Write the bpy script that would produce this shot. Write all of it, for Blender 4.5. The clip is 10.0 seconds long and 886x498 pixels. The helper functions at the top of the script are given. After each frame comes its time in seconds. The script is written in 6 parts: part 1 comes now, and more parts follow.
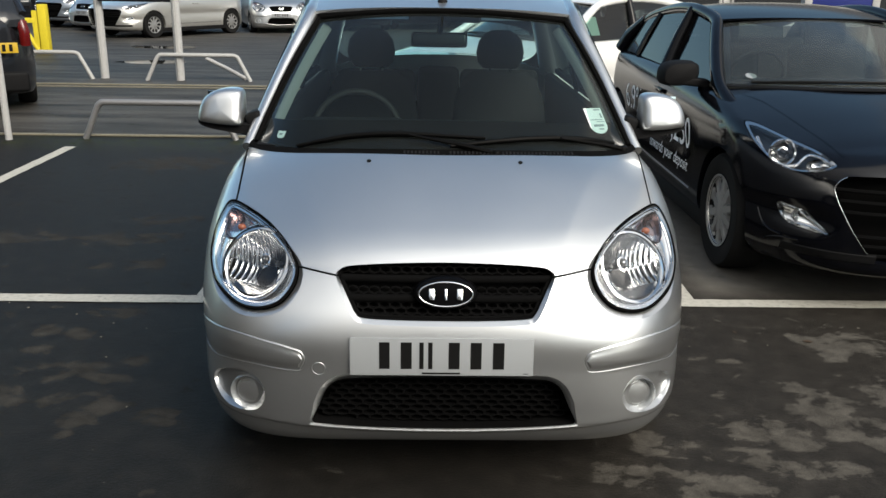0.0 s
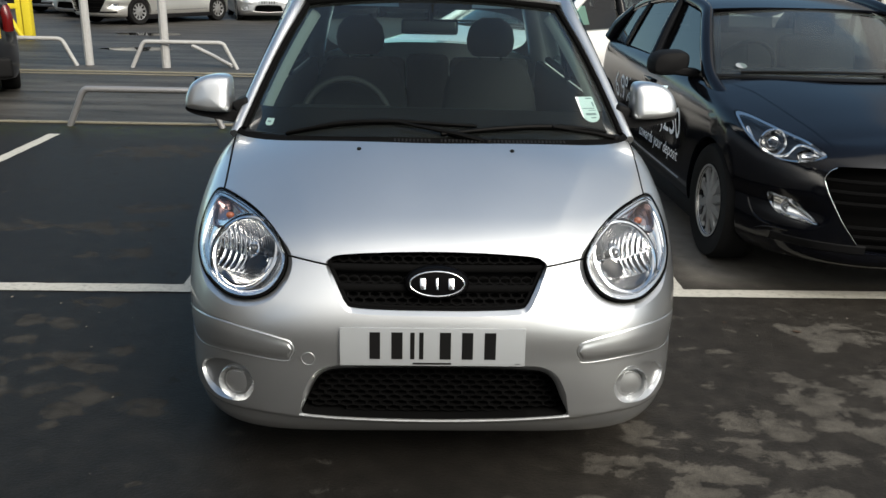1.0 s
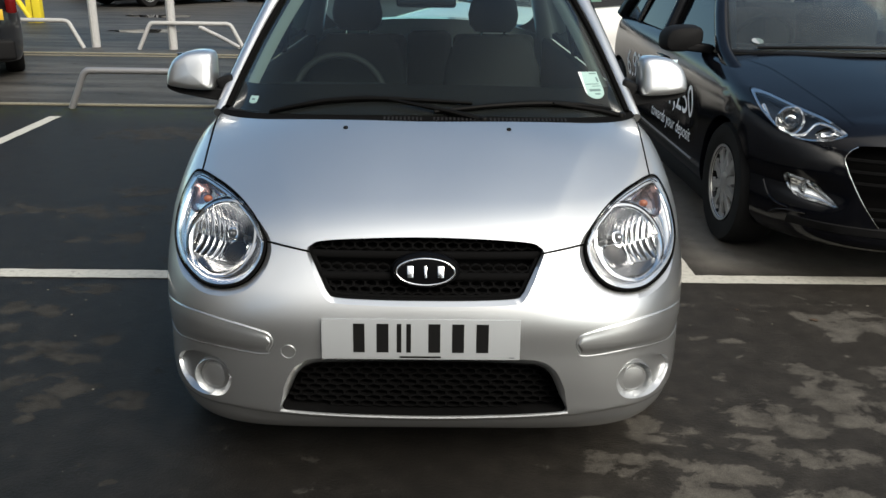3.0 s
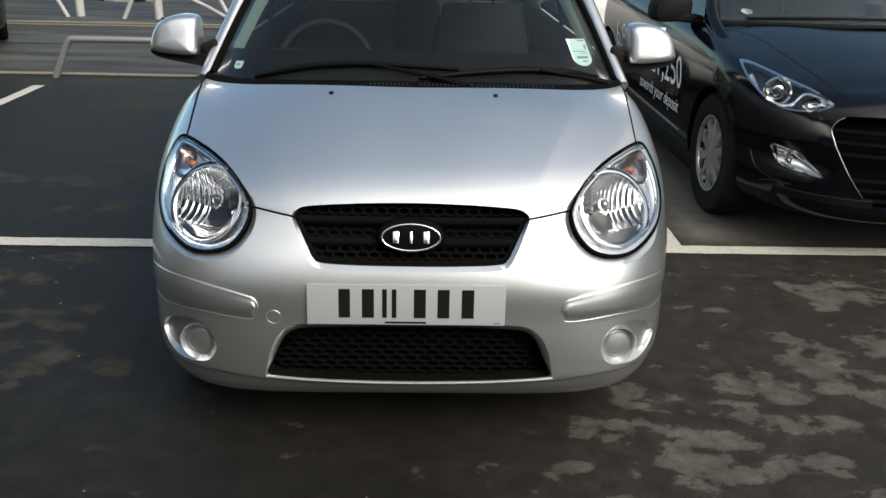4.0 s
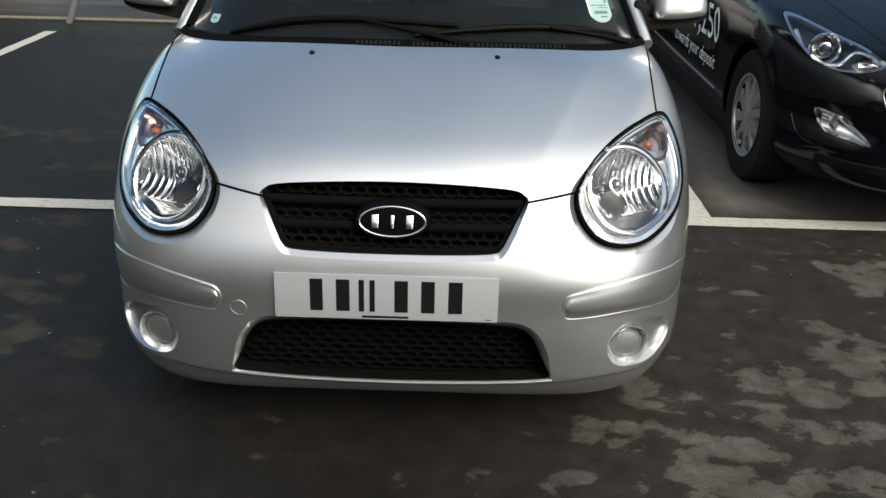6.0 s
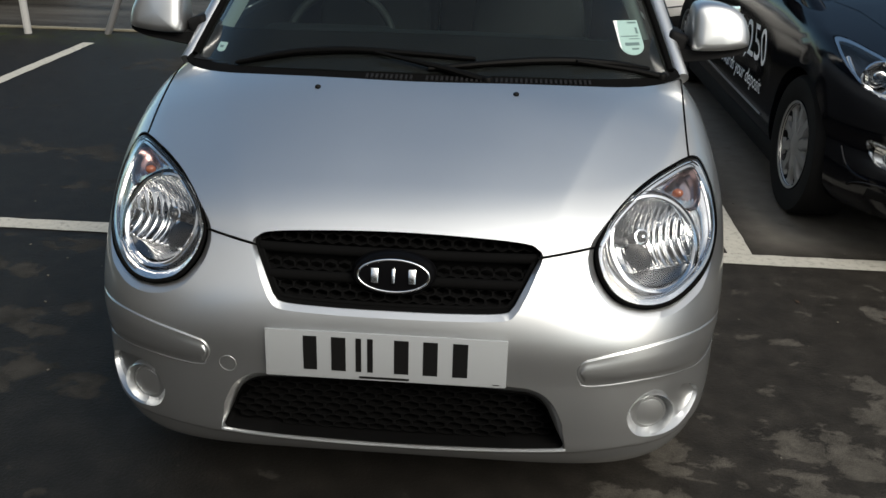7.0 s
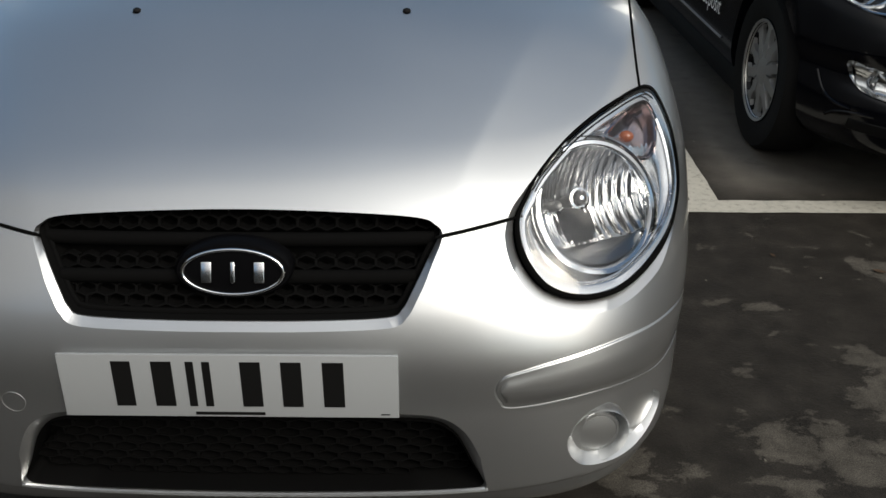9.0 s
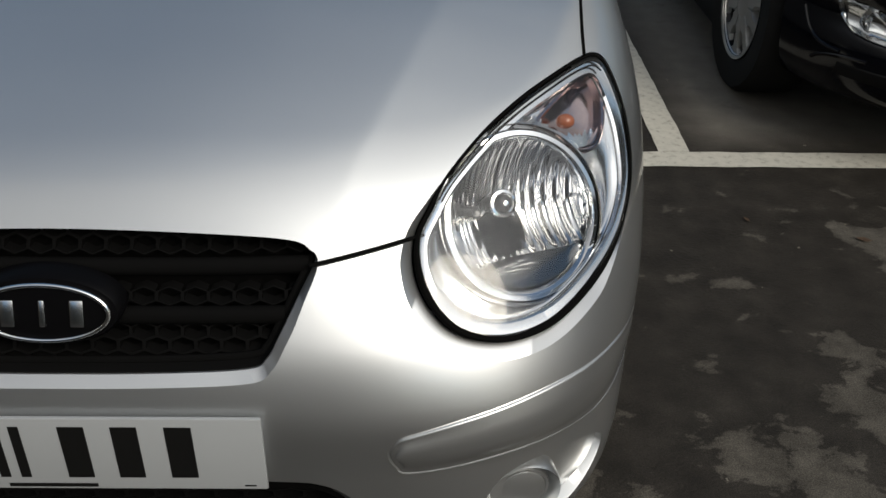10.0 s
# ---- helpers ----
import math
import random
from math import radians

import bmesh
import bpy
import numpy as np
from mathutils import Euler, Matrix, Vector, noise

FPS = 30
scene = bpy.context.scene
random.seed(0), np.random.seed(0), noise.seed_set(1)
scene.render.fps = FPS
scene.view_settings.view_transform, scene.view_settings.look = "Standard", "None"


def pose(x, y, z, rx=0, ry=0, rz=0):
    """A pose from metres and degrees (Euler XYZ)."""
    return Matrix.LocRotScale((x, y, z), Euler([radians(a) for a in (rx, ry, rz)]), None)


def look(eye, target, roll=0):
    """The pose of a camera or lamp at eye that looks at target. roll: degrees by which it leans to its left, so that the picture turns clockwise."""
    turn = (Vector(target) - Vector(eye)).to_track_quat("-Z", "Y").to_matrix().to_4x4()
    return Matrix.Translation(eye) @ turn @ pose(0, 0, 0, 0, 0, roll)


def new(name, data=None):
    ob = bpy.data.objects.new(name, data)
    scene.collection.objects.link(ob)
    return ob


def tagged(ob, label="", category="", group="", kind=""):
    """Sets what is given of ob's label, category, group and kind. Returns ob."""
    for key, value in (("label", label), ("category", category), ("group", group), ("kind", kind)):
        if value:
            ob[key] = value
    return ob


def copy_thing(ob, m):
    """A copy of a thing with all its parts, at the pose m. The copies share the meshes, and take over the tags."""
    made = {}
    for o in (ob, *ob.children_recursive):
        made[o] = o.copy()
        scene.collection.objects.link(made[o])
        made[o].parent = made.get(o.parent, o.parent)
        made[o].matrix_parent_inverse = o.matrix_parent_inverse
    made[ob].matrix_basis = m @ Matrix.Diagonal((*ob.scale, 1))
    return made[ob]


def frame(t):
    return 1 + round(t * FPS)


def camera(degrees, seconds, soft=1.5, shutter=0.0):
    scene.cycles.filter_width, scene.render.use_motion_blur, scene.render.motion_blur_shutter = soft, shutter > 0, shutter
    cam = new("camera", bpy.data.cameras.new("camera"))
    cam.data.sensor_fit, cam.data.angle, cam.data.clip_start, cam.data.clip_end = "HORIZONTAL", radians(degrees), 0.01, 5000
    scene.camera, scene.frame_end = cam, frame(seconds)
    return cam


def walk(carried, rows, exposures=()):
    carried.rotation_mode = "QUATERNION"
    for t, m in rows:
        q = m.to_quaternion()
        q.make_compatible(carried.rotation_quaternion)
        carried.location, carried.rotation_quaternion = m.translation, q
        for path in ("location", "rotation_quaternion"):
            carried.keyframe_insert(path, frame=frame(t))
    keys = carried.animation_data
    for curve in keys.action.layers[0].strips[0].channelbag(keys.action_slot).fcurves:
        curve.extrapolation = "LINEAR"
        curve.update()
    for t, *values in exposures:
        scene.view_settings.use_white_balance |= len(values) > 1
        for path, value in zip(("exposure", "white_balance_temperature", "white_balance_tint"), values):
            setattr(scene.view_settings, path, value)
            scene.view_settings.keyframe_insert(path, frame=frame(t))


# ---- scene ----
cam = camera(54.94, 10.0, soft=1.5)
walk(cam, [
    (0, look((-0.054, -2.197, 1.501), (-0.017, -0.291, 0.895), 0.88)),
    (0.5, look((-0.057, -2.191, 1.504), (-0.003, -0.291, 0.883), 1.13)),
    (1, look((-0.066, -2.172, 1.491), (0.002, -0.275, 0.863), 1.32)),
    (1.5, look((-0.058, -2.137, 1.477), (0.008, -0.240, 0.846), 1.33)),
    (2, look((-0.030, -2.090, 1.469), (0.015, -0.194, 0.835), 1.12)),
    (3.5, look((0.015, -2.005, 1.433), (0.047, -0.129, 0.740), 0.90)),
    (4, look((0.018, -2.023, 1.424), (0.077, -0.158, 0.702), 1.36)),
    (4.5, look((0.059, -2.036, 1.430), (0.112, -0.181, 0.684), 1.55)),
    (5, look((0.124, -1.994, 1.412), (0.144, -0.147, 0.646), 1.09)),
    (6.5, look((0.153, -1.614, 1.418), (0.089, 0.190, 0.564), 1.57)),
    (7, look((0.212, -1.543, 1.447), (0.091, 0.269, 0.623), 1.30)),
    (7.5, look((0.213, -1.503, 1.458), (0.110, 0.299, 0.641), 1.28)),
    (8, look((0.209, -1.382, 1.418), (0.148, 0.426, 0.581), 1.54)),
    (8.5, look((0.222, -1.181, 1.358), (0.196, 0.624, 0.457), 1.24)),
    (9, look((0.336, -1.043, 1.280), (0.306, 0.730, 0.334), -0.13)),
    (9.5, look((0.466, -0.917, 1.275), (0.395, 0.798, 0.223), -1.24)),
    (10, look((0.453, -0.709, 1.262), (0.473, 0.960, 0.139), 0.79)),
], [(0, 0.13), (2, 0.22), (4.5, 0.21), (6.5, 0.17), (7, -0.20), (7.5, -0.31), (8.5, -0.48), (9, -0.42), (10, -0.54)])

# ---- light ----
SUN_FROM = Vector((0.48, -0.64, 0.60)).normalized()
CLOUD_SEED, CLOUD_LIGHT, SUN_VEIL = 3.7, (18.4, 18.2, 17.8), 3.5
world = bpy.data.worlds.new("sky")
scene.world = world
world.use_nodes = True
wt = world.node_tree
sky = wt.nodes.new("ShaderNodeTexSky")
sky.sky_type, sky.sun_disc = "NISHITA", False
sky.sun_elevation = math.asin(SUN_FROM.z)
sky.sun_rotation = math.atan2(SUN_FROM.x, SUN_FROM.y)
sky.dust_density, sky.air_density, sky.ozone_density = 0.3, 1.0, 0.3
wt.nodes["Background"].inputs["Strength"].default_value = 0.085
# broken white cloud over the blue, laid out on a flat layer overhead
coord = wt.nodes.new("ShaderNodeTexCoord")
split = wt.nodes.new("ShaderNodeSeparateXYZ")
wt.links.new(coord.outputs["Generated"], split.inputs[0])


def sky_math(kind, a, b):
    n = wt.nodes.new("ShaderNodeMath")
    n.operation = kind
    for k, v in enumerate((a, b)):
        if isinstance(v, (int, float)):
            n.inputs[k].default_value = v
        else:
            wt.links.new(v, n.inputs[k])
    return n.outputs[0]


rise = sky_math("ADD", sky_math("MAXIMUM", split.outputs[2], 0.0), 0.12)
layer = wt.nodes.new("ShaderNodeCombineXYZ")
wt.links.new(sky_math("DIVIDE", split.outputs[0], rise), layer.inputs[0])
wt.links.new(sky_math("DIVIDE", split.outputs[1], rise), layer.inputs[1])
layer.inputs[2].default_value = CLOUD_SEED
cloud = wt.nodes.new("ShaderNodeTexNoise")
cloud.inputs["Scale"].default_value, cloud.inputs["Detail"].default_value, cloud.inputs["Roughness"].default_value = 0.85, 7.0, 0.52
wt.links.new(layer.outputs[0], cloud.inputs["Vector"])
cover = wt.nodes.new("ShaderNodeMapRange")
cover.interpolation_type = "SMOOTHSTEP"
cover.inputs["From Min"].default_value, cover.inputs["From Max"].default_value = 0.33, 0.52
# the cloud opens to clear sky on the far side, away from the sun
clear = wt.nodes.new("ShaderNodeVectorMath")
clear.operation = "DOT_PRODUCT"
wt.links.new(coord.outputs["Generated"], clear.inputs[0])
clear.inputs[1].default_value = (-0.36, 0.64, 0.68)
thin = sky_math("MULTIPLY", sky_math("MAXIMUM", sky_math("SUBTRACT", clear.outputs["Value"], 0.56), 0.0), 2.2)
wt.links.new(sky_math("SUBTRACT", cloud.outputs["Fac"], thin), cover.inputs["Value"])
# and is brightest round the veiled sun
toward = wt.nodes.new("ShaderNodeVectorMath")
toward.operation = "DOT_PRODUCT"
wt.links.new(coord.outputs["Generated"], toward.inputs[0])
toward.inputs[1].default_value = SUN_FROM
near_sun = sky_math("MAXIMUM", toward.outputs["Value"], 0.0)
veil = sky_math("ADD", sky_math("MULTIPLY", sky_math("POWER", near_sun, 14.0), SUN_VEIL), sky_math("MULTIPLY", sky_math("POWER", near_sun, 2.0), 0.75))
bright = wt.nodes.new("ShaderNodeVectorMath")
bright.operation = "SCALE"
bright.inputs[0].default_value = CLOUD_LIGHT
# an overcast layer: three times as bright overhead as at the horizon
falloff = sky_math("ADD", sky_math("MULTIPLY", sky_math("MAXIMUM", split.outputs[2], 0.0), 0.78), 0.22)
wt.links.new(sky_math("MULTIPLY", sky_math("ADD", veil, 0.42), falloff), bright.inputs["Scale"])
haze = wt.nodes.new("ShaderNodeMapRange")
haze.inputs["From Min"].default_value, haze.inputs["From Max"].default_value = 0.10, 0.0
haze.inputs["To Min"].default_value, haze.inputs["To Max"].default_value = 0.07, 0.3
wt.links.new(split.outputs[2], haze.inputs["Value"])
blend = wt.nodes.new("ShaderNodeMix")
blend.data_type = "RGBA"
wt.links.new(bright.outputs["Vector"], blend.inputs["B"])
wt.links.new(sky_math("MAXIMUM", cover.outputs["Result"], haze.outputs["Result"]), blend.inputs["Factor"])
# thin haze lightens the clear part
hazy = wt.nodes.new("ShaderNodeVectorMath")
hazy.operation = "MULTIPLY"
wt.links.new(sky.outputs[0], hazy.inputs[0])
hazy.inputs[1].default_value = (1.54, 1.85, 1.82)
wt.links.new(hazy.outputs["Vector"], blend.inputs["A"])
wt.links.new(blend.outputs["Result"], wt.nodes["Background"].inputs["Color"])
sun_data = bpy.data.lights.new("sun", "SUN")
sun_data.energy, sun_data.angle, sun_data.color = 2.7, radians(30.0), (1.0, 0.90, 0.74)
sun = new("sun", sun_data)
sun.matrix_world = look(SUN_FROM * 40, (0, 0, 0))

# ---- materials ----
def material(name, color, rough=0.5, metal=0.0, coat=0.0, spec=0.5):
    m = bpy.data.materials.new(name)
    m.use_nodes = True
    b = m.node_tree.nodes["Principled BSDF"]
    b.inputs["Base Color"].default_value = (*color, 1)
    b.inputs["Roughness"].default_value = rough
    b.inputs["Metallic"].default_value = metal
    b.inputs["Coat Weight"].default_value = coat
    b.inputs["Coat Roughness"].default_value = 0.03
    b.inputs["Specular IOR Level"].default_value = spec
    return m


def nodes_of(m):
    t = m.node_tree
    return t, t.nodes["Principled BSDF"]


def texture(t, kind, scale, detail=4.0, rough=0.5):
    coord = t.nodes.new("ShaderNodeTexCoord")
    n = t.nodes.new(kind)
    n.inputs["Scale"].default_value = scale
    if kind == "ShaderNodeTexNoise":
        n.inputs["Detail"].default_value, n.inputs["Roughness"].default_value = detail, rough
    t.links.new(coord.outputs["Object"], n.inputs["Vector"])
    return n


def ramp(t, source, stops):
    r = t.nodes.new("ShaderNodeValToRGB")
    e = r.color_ramp.elements
    while len(e) < len(stops):
        e.new(0.5)
    for k, (at, c) in zip(e, stops):
        k.position, k.color = at, (*c, 1)
    t.links.new(source, r.inputs["Fac"])
    return r


def bumped(m, scale, strength, distance=0.002, detail=4.0):
    t, b = nodes_of(m)
    n = texture(t, "ShaderNodeTexNoise", scale, detail)
    k = t.nodes.new("ShaderNodeBump")
    k.inputs["Strength"].default_value, k.inputs["Distance"].default_value = strength, distance
    t.links.new(n.outputs["Fac"], k.inputs["Height"])
    t.links.new(k.outputs["Normal"], b.inputs["Normal"])
    return m


def car_paint(name, color, metal, rough, flake=0.02):
    m = material(name, color, rough, metal, coat=1.0, spec=0.5 if metal > 0.5 else 0.2)
    t, b = nodes_of(m)
    n = texture(t, "ShaderNodeTexNoise", 4.0, 3)
    r = ramp(t, n.outputs["Fac"], ((0.25, tuple(c * (1 - flake) for c in color)), (0.75, tuple(min(1, c * (1 + flake)) for c in color))))
    t.links.new(r.outputs["Color"], b.inputs["Base Color"])
    d = texture(t, "ShaderNodeTexNoise", 3.0, 2)
    rr = t.nodes.new("ShaderNodeMapRange")
    rr.inputs["To Min"].default_value, rr.inputs["To Max"].default_value = max(rough - 0.035, 0.285), rough + 0.045
    t.links.new(d.outputs["Fac"], rr.inputs["Value"])
    t.links.new(rr.outputs["Result"], b.inputs["Roughness"])
    return m


SILVER = car_paint("silver_paint", (0.625, 0.640, 0.650), 0.965, 0.39)
BLACK_PAINT = car_paint("black_paint", (0.003, 0.0035, 0.0055), 0.0, 0.4)
BLACK_PAINT.node_tree.nodes["Principled BSDF"].inputs["Specular IOR Level"].default_value = 0.0
BLACK_PAINT.node_tree.nodes["Principled BSDF"].inputs["Coat Weight"].default_value = 0.65
BLACK_PAINT.node_tree.nodes["Principled BSDF"].inputs["Coat Roughness"].default_value = 0.11
WHITE_PAINT = car_paint("white_paint", (0.78, 0.78, 0.77), 0.0, 0.3)
PEARL = car_paint("pale_silver_paint", (0.60, 0.59, 0.56), 0.75, 0.3)
BLACK_PLASTIC = bumped(material("black_plastic", (0.008, 0.008, 0.0085), 0.65, spec=0.10), 400, 0.25, 0.0006)
GLOSS_BLACK = material("gloss_black_plastic", (0.006, 0.006, 0.007), 0.15, spec=0.22)
RUBBER = bumped(material("rubber", (0.009, 0.009, 0.009), 0.8, spec=0.12), 150, 0.4, 0.001)
CHROME = material("chrome", (0.85, 0.86, 0.87), 0.08, 1.0)
SCUTTLE_GREY = material("scuttle_grey", (0.014, 0.014, 0.0145), 0.6, spec=0.2)
WIPER_BLACK = material("wiper_black", (0.003, 0.003, 0.003), 0.5, spec=0.06)
CLOTH = bumped(material("grey_cloth", (0.026, 0.0275, 0.0285), 0.95, spec=0.1), 600, 0.5, 0.001)
INNER = material("cabin_plastic", (0.008, 0.0083, 0.009), 0.75, spec=0.15)
PILLAR_GREY = material("pillar_trim_grey", (0.16, 0.165, 0.16), 0.8)
BONE = material("pale_trim", (0.17, 0.17, 0.165), 0.8)


def glass(name, color, density, haze_film=0.0, blur=0.01, most=1.0):
    """A thin pane: mostly clear, with a mirror of its own."""
    m = bpy.data.materials.new(name)
    m.use_nodes = True
    t = m.node_tree
    t.nodes.clear()
    out = t.nodes.new("ShaderNodeOutputMaterial")
    clear = t.nodes.new("ShaderNodeBsdfTransparent")
    clear.inputs["Color"].default_value = (*color, 1)
    shine = t.nodes.new("ShaderNodeBsdfGlossy")
    shine.inputs["Roughness"].default_value = blur
    shine.inputs["Color"].default_value = (1, 1, 1, 1)
    face = t.nodes.new("ShaderNodeLayerWeight")
    face.inputs["Blend"].default_value = 0.5
    power = t.nodes.new("ShaderNodeMath")
    power.operation = "POWER"
    power.inputs[1].default_value = 5.0
    t.links.new(face.outputs["Facing"], power.inputs[0])
    fres = t.nodes.new("ShaderNodeMapRange")
    fres.inputs["To Min"].default_value, fres.inputs["To Max"].default_value = density, most
    t.links.new(power.outputs[0], fres.inputs["Value"])
    mix = t.nodes.new("ShaderNodeMixShader")
    t.links.new(fres.outputs[0], mix.inputs[0])
    t.links.new(clear.outputs[0], mix.inputs[1])
    t.links.new(shine.outputs[0], mix.inputs[2])
    # pale diffuse film, painted in for milky sky reflections on the windscreens
    film = t.nodes.new("ShaderNodeBsdfDiffuse")
    film.inputs["Color"].default_value = (0.42, 0.46, 0.45, 1)
    film_noise = texture(t, "ShaderNodeTexNoise", 3, 3, 0.5)
    amount = t.nodes.new("ShaderNodeMapRange")
    amount.inputs["To Min"].default_value, amount.inputs["To Max"].default_value = 0.0, 2 * haze_film
    t.links.new(film_noise.outputs["Fac"], amount.inputs["Value"])
    hazed = t.nodes.new("ShaderNodeMixShader")
    t.links.new(amount.outputs["Result"], hazed.inputs[0])
    t.links.new(mix.outputs[0], hazed.inputs[1])
    t.links.new(film.outputs[0], hazed.inputs[2])
    t.links.new(hazed.outputs[0], out.inputs["Surface"])
    return m


SCREEN = glass("windscreen_glass", (0.50, 0.66, 0.64), 0.020, 0.016)
REAR_GLASS = glass("rear_window_glass", (0.80, 0.90, 0.89), 0.05)
HAZY_SCREEN = glass("hazed_windscreen_glass", (0.55, 0.66, 0.63), 0.06, 0.065)
TINT = glass("side_glass", (0.35, 0.40, 0.40), 0.07)
LENS = glass("lamp_lens", (0.95, 0.96, 0.97), 0.045, 0.0, 0.08)


# dried patches: (x, y, half width, half depth)
DRY_EAST = ((1.42, 0.57, 0.14, 0.21), (1.12, 0.41, 0.15, 0.14), (1.38, 0.76, 0.10, 0.03), (1.11, 0.20, 0.13, 0.07), (1.33, 0.22, 0.07, 0.04), (0.75, 0.36, 0.12, 0.09), (0.63, 0.17, 0.16, 0.07), (0.90, 0.11, 0.14, 0.07), (0.83, -0.02, 0.18, 0.08), (1.11, -0.02, 0.14, 0.06), (1.20, 1.02, 0.05, 0.03), (1.65, 1.06, 0.09, 0.05), (1.76, 1.24, 0.22, 0.14), (0.46, -0.02, 0.05, 0.03), (1.60, 0.35, 0.15, 0.20), (1.85, 0.70, 0.25, 0.2), (0.55, -0.22, 0.12, 0.06), (1.25, -0.25, 0.3, 0.1))
DRY_WEST = ((-1.56, 1.27, 0.08, 0.06), (-1.72, 1.29, 0.07, 0.06), (-1.64, 1.09, 0.09, 0.04), (-1.46, 0.91, 0.17, 0.07), (-1.23, 0.99, 0.09, 0.05), (-1.30, 0.83, 0.08, 0.05), (-1.50, 0.84, 0.07, 0.06), (-1.42, 0.64, 0.07, 0.06), (-1.31, 0.51, 0.08, 0.05), (-1.20, 0.59, 0.09, 0.06), (-1.03, 0.53, 0.10, 0.07), (-1.29, 0.39, 0.04, 0.03), (-1.62, 0.66, 0.12, 0.10), (-1.85, 2.68, 0.35, 0.12), (-2.15, 4.80, 0.40, 0.25), (-1.65, 2.20, 0.20, 0.10), (-1.70, 3.08, 0.20, 0.12), (-2.45, 2.68, 0.3, 0.12), (-1.50, 1.50, 0.15, 0.06))


def asphalt():
    """Damp dark asphalt with paler patches that have dried."""
    m = material("asphalt", (0.05, 0.05, 0.05), 0.85)
    t, b = nodes_of(m)

    def calc(kind, a, b):
        n = t.nodes.new("ShaderNodeMath")
        n.operation = kind
        for k, v in enumerate((a, b)):
            if isinstance(v, (int, float)):
                n.inputs[k].default_value = v
            else:
                t.links.new(v, n.inputs[k])
        return n.outputs[0]

    coord = t.nodes.new("ShaderNodeTexCoord")
    stretch = t.nodes.new("ShaderNodeMapping")
    stretch.inputs["Scale"].default_value = (0.85, 1.15, 1.0)
    t.links.new(coord.outputs["Object"], stretch.inputs["Vector"])
    grit = texture(t, "ShaderNodeTexNoise", 330, 4, 0.65)
    stone = texture(t, "ShaderNodeTexVoronoi", 120)
    speck = texture(t, "ShaderNodeTexVoronoi", 36)
    blotch = texture(t, "ShaderNodeTexNoise", 11, 6, 0.6)
    patch = texture(t, "ShaderNodeTexNoise", 8.0, 10, 0.68)
    patch.inputs["Distortion"].default_value = 0.25
    t.links.new(stretch.outputs[0], patch.inputs["Vector"])
    wide = texture(t, "ShaderNodeTexNoise", 0.5, 4, 0.5)
    grain = calc("ADD", calc("MULTIPLY", grit.outputs["Fac"], 0.62), calc("MULTIPLY", blotch.outputs["Fac"], 0.38))
    base = ramp(t, grain, ((0.36, (0.0100, 0.0088, 0.0074)), (0.50, (0.0215, 0.0192, 0.0163)), (0.64, (0.042, 0.0378, 0.0322))))
    dry = ramp(t, grain, ((0.36, (0.025, 0.0230, 0.0196)), (0.50, (0.064, 0.0590, 0.0505)), (0.64, (0.112, 0.1030, 0.0885))))
    bias = None
    for group, most in ((DRY_EAST, 0.30), (DRY_WEST, 0.27)):
        for x, y, half, deep in group:
            off = t.nodes.new("ShaderNodeVectorMath")
            off.operation = "SUBTRACT"
            t.links.new(coord.outputs["Object"], off.inputs[0])
            off.inputs[1].default_value = (x, y, 0)
            unit = t.nodes.new("ShaderNodeVectorMath")
            unit.operation = "MULTIPLY"
            t.links.new(off.outputs["Vector"], unit.inputs[0])
            unit.inputs[1].default_value = (1 / half, 1 / deep, 0)
            far = t.nodes.new("ShaderNodeVectorMath")
            far.operation = "LENGTH"
            t.links.new(unit.outputs["Vector"], far.inputs[0])
            near = calc("MULTIPLY", calc("MINIMUM", calc("MAXIMUM", calc("SUBTRACT", 1.45, far.outputs["Value"]), 0.0), 0.85), most / 0.85)
            bias = near if bias is None else calc("MAXIMUM", bias, near)
    ragged = calc("ADD", calc("MULTIPLY", calc("SUBTRACT", patch.outputs["Fac"], 0.5), 1.75), 0.425)
    amount = calc("ADD", calc("ADD", ragged, calc("MULTIPLY", calc("SUBTRACT", wide.outputs["Fac"], 0.5), 0.12)), bias)
    edge = ramp(t, amount, ((0.610, (0, 0, 0)), (0.626, (0.50, 0.50, 0.50)), (0.66, (0.72, 0.72, 0.72)), (0.78, (1, 1, 1))))
    mix = t.nodes.new("ShaderNodeMix")
    mix.data_type = "RGBA"
    t.links.new(edge.outputs["Color"], mix.inputs["Factor"])
    t.links.new(base.outputs["Color"], mix.inputs["A"])
    t.links.new(dry.outputs["Color"], mix.inputs["B"])
    # pale chips of stone here and there
    chip = ramp(t, speck.outputs["Distance"], ((0.06, (1, 1, 1)), (0.11, (0, 0, 0))))
    few = ramp(t, speck.outputs["Color"], ((0.86, (0, 0, 0)), (0.90, (1, 1, 1))))
    chips = t.nodes.new("ShaderNodeMix")
    chips.data_type = "RGBA"
    chips.inputs["B"].default_value = (0.13, 0.115, 0.085, 1)
    t.links.new(calc("MULTIPLY", chip.outputs["Color"], few.outputs["Color"]), chips.inputs["Factor"])
    t.links.new(mix.outputs["Result"], chips.inputs["A"])
    # paler beyond the edging strip; the streaks paint wet sheen into the colour
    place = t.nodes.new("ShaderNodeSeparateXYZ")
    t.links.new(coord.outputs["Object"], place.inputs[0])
    # ground colour dimmed and greyed towards the west, painted in for shade there
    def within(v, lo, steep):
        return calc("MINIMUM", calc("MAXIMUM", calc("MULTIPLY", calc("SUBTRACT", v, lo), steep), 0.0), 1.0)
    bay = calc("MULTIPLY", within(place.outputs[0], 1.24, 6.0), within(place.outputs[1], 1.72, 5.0))
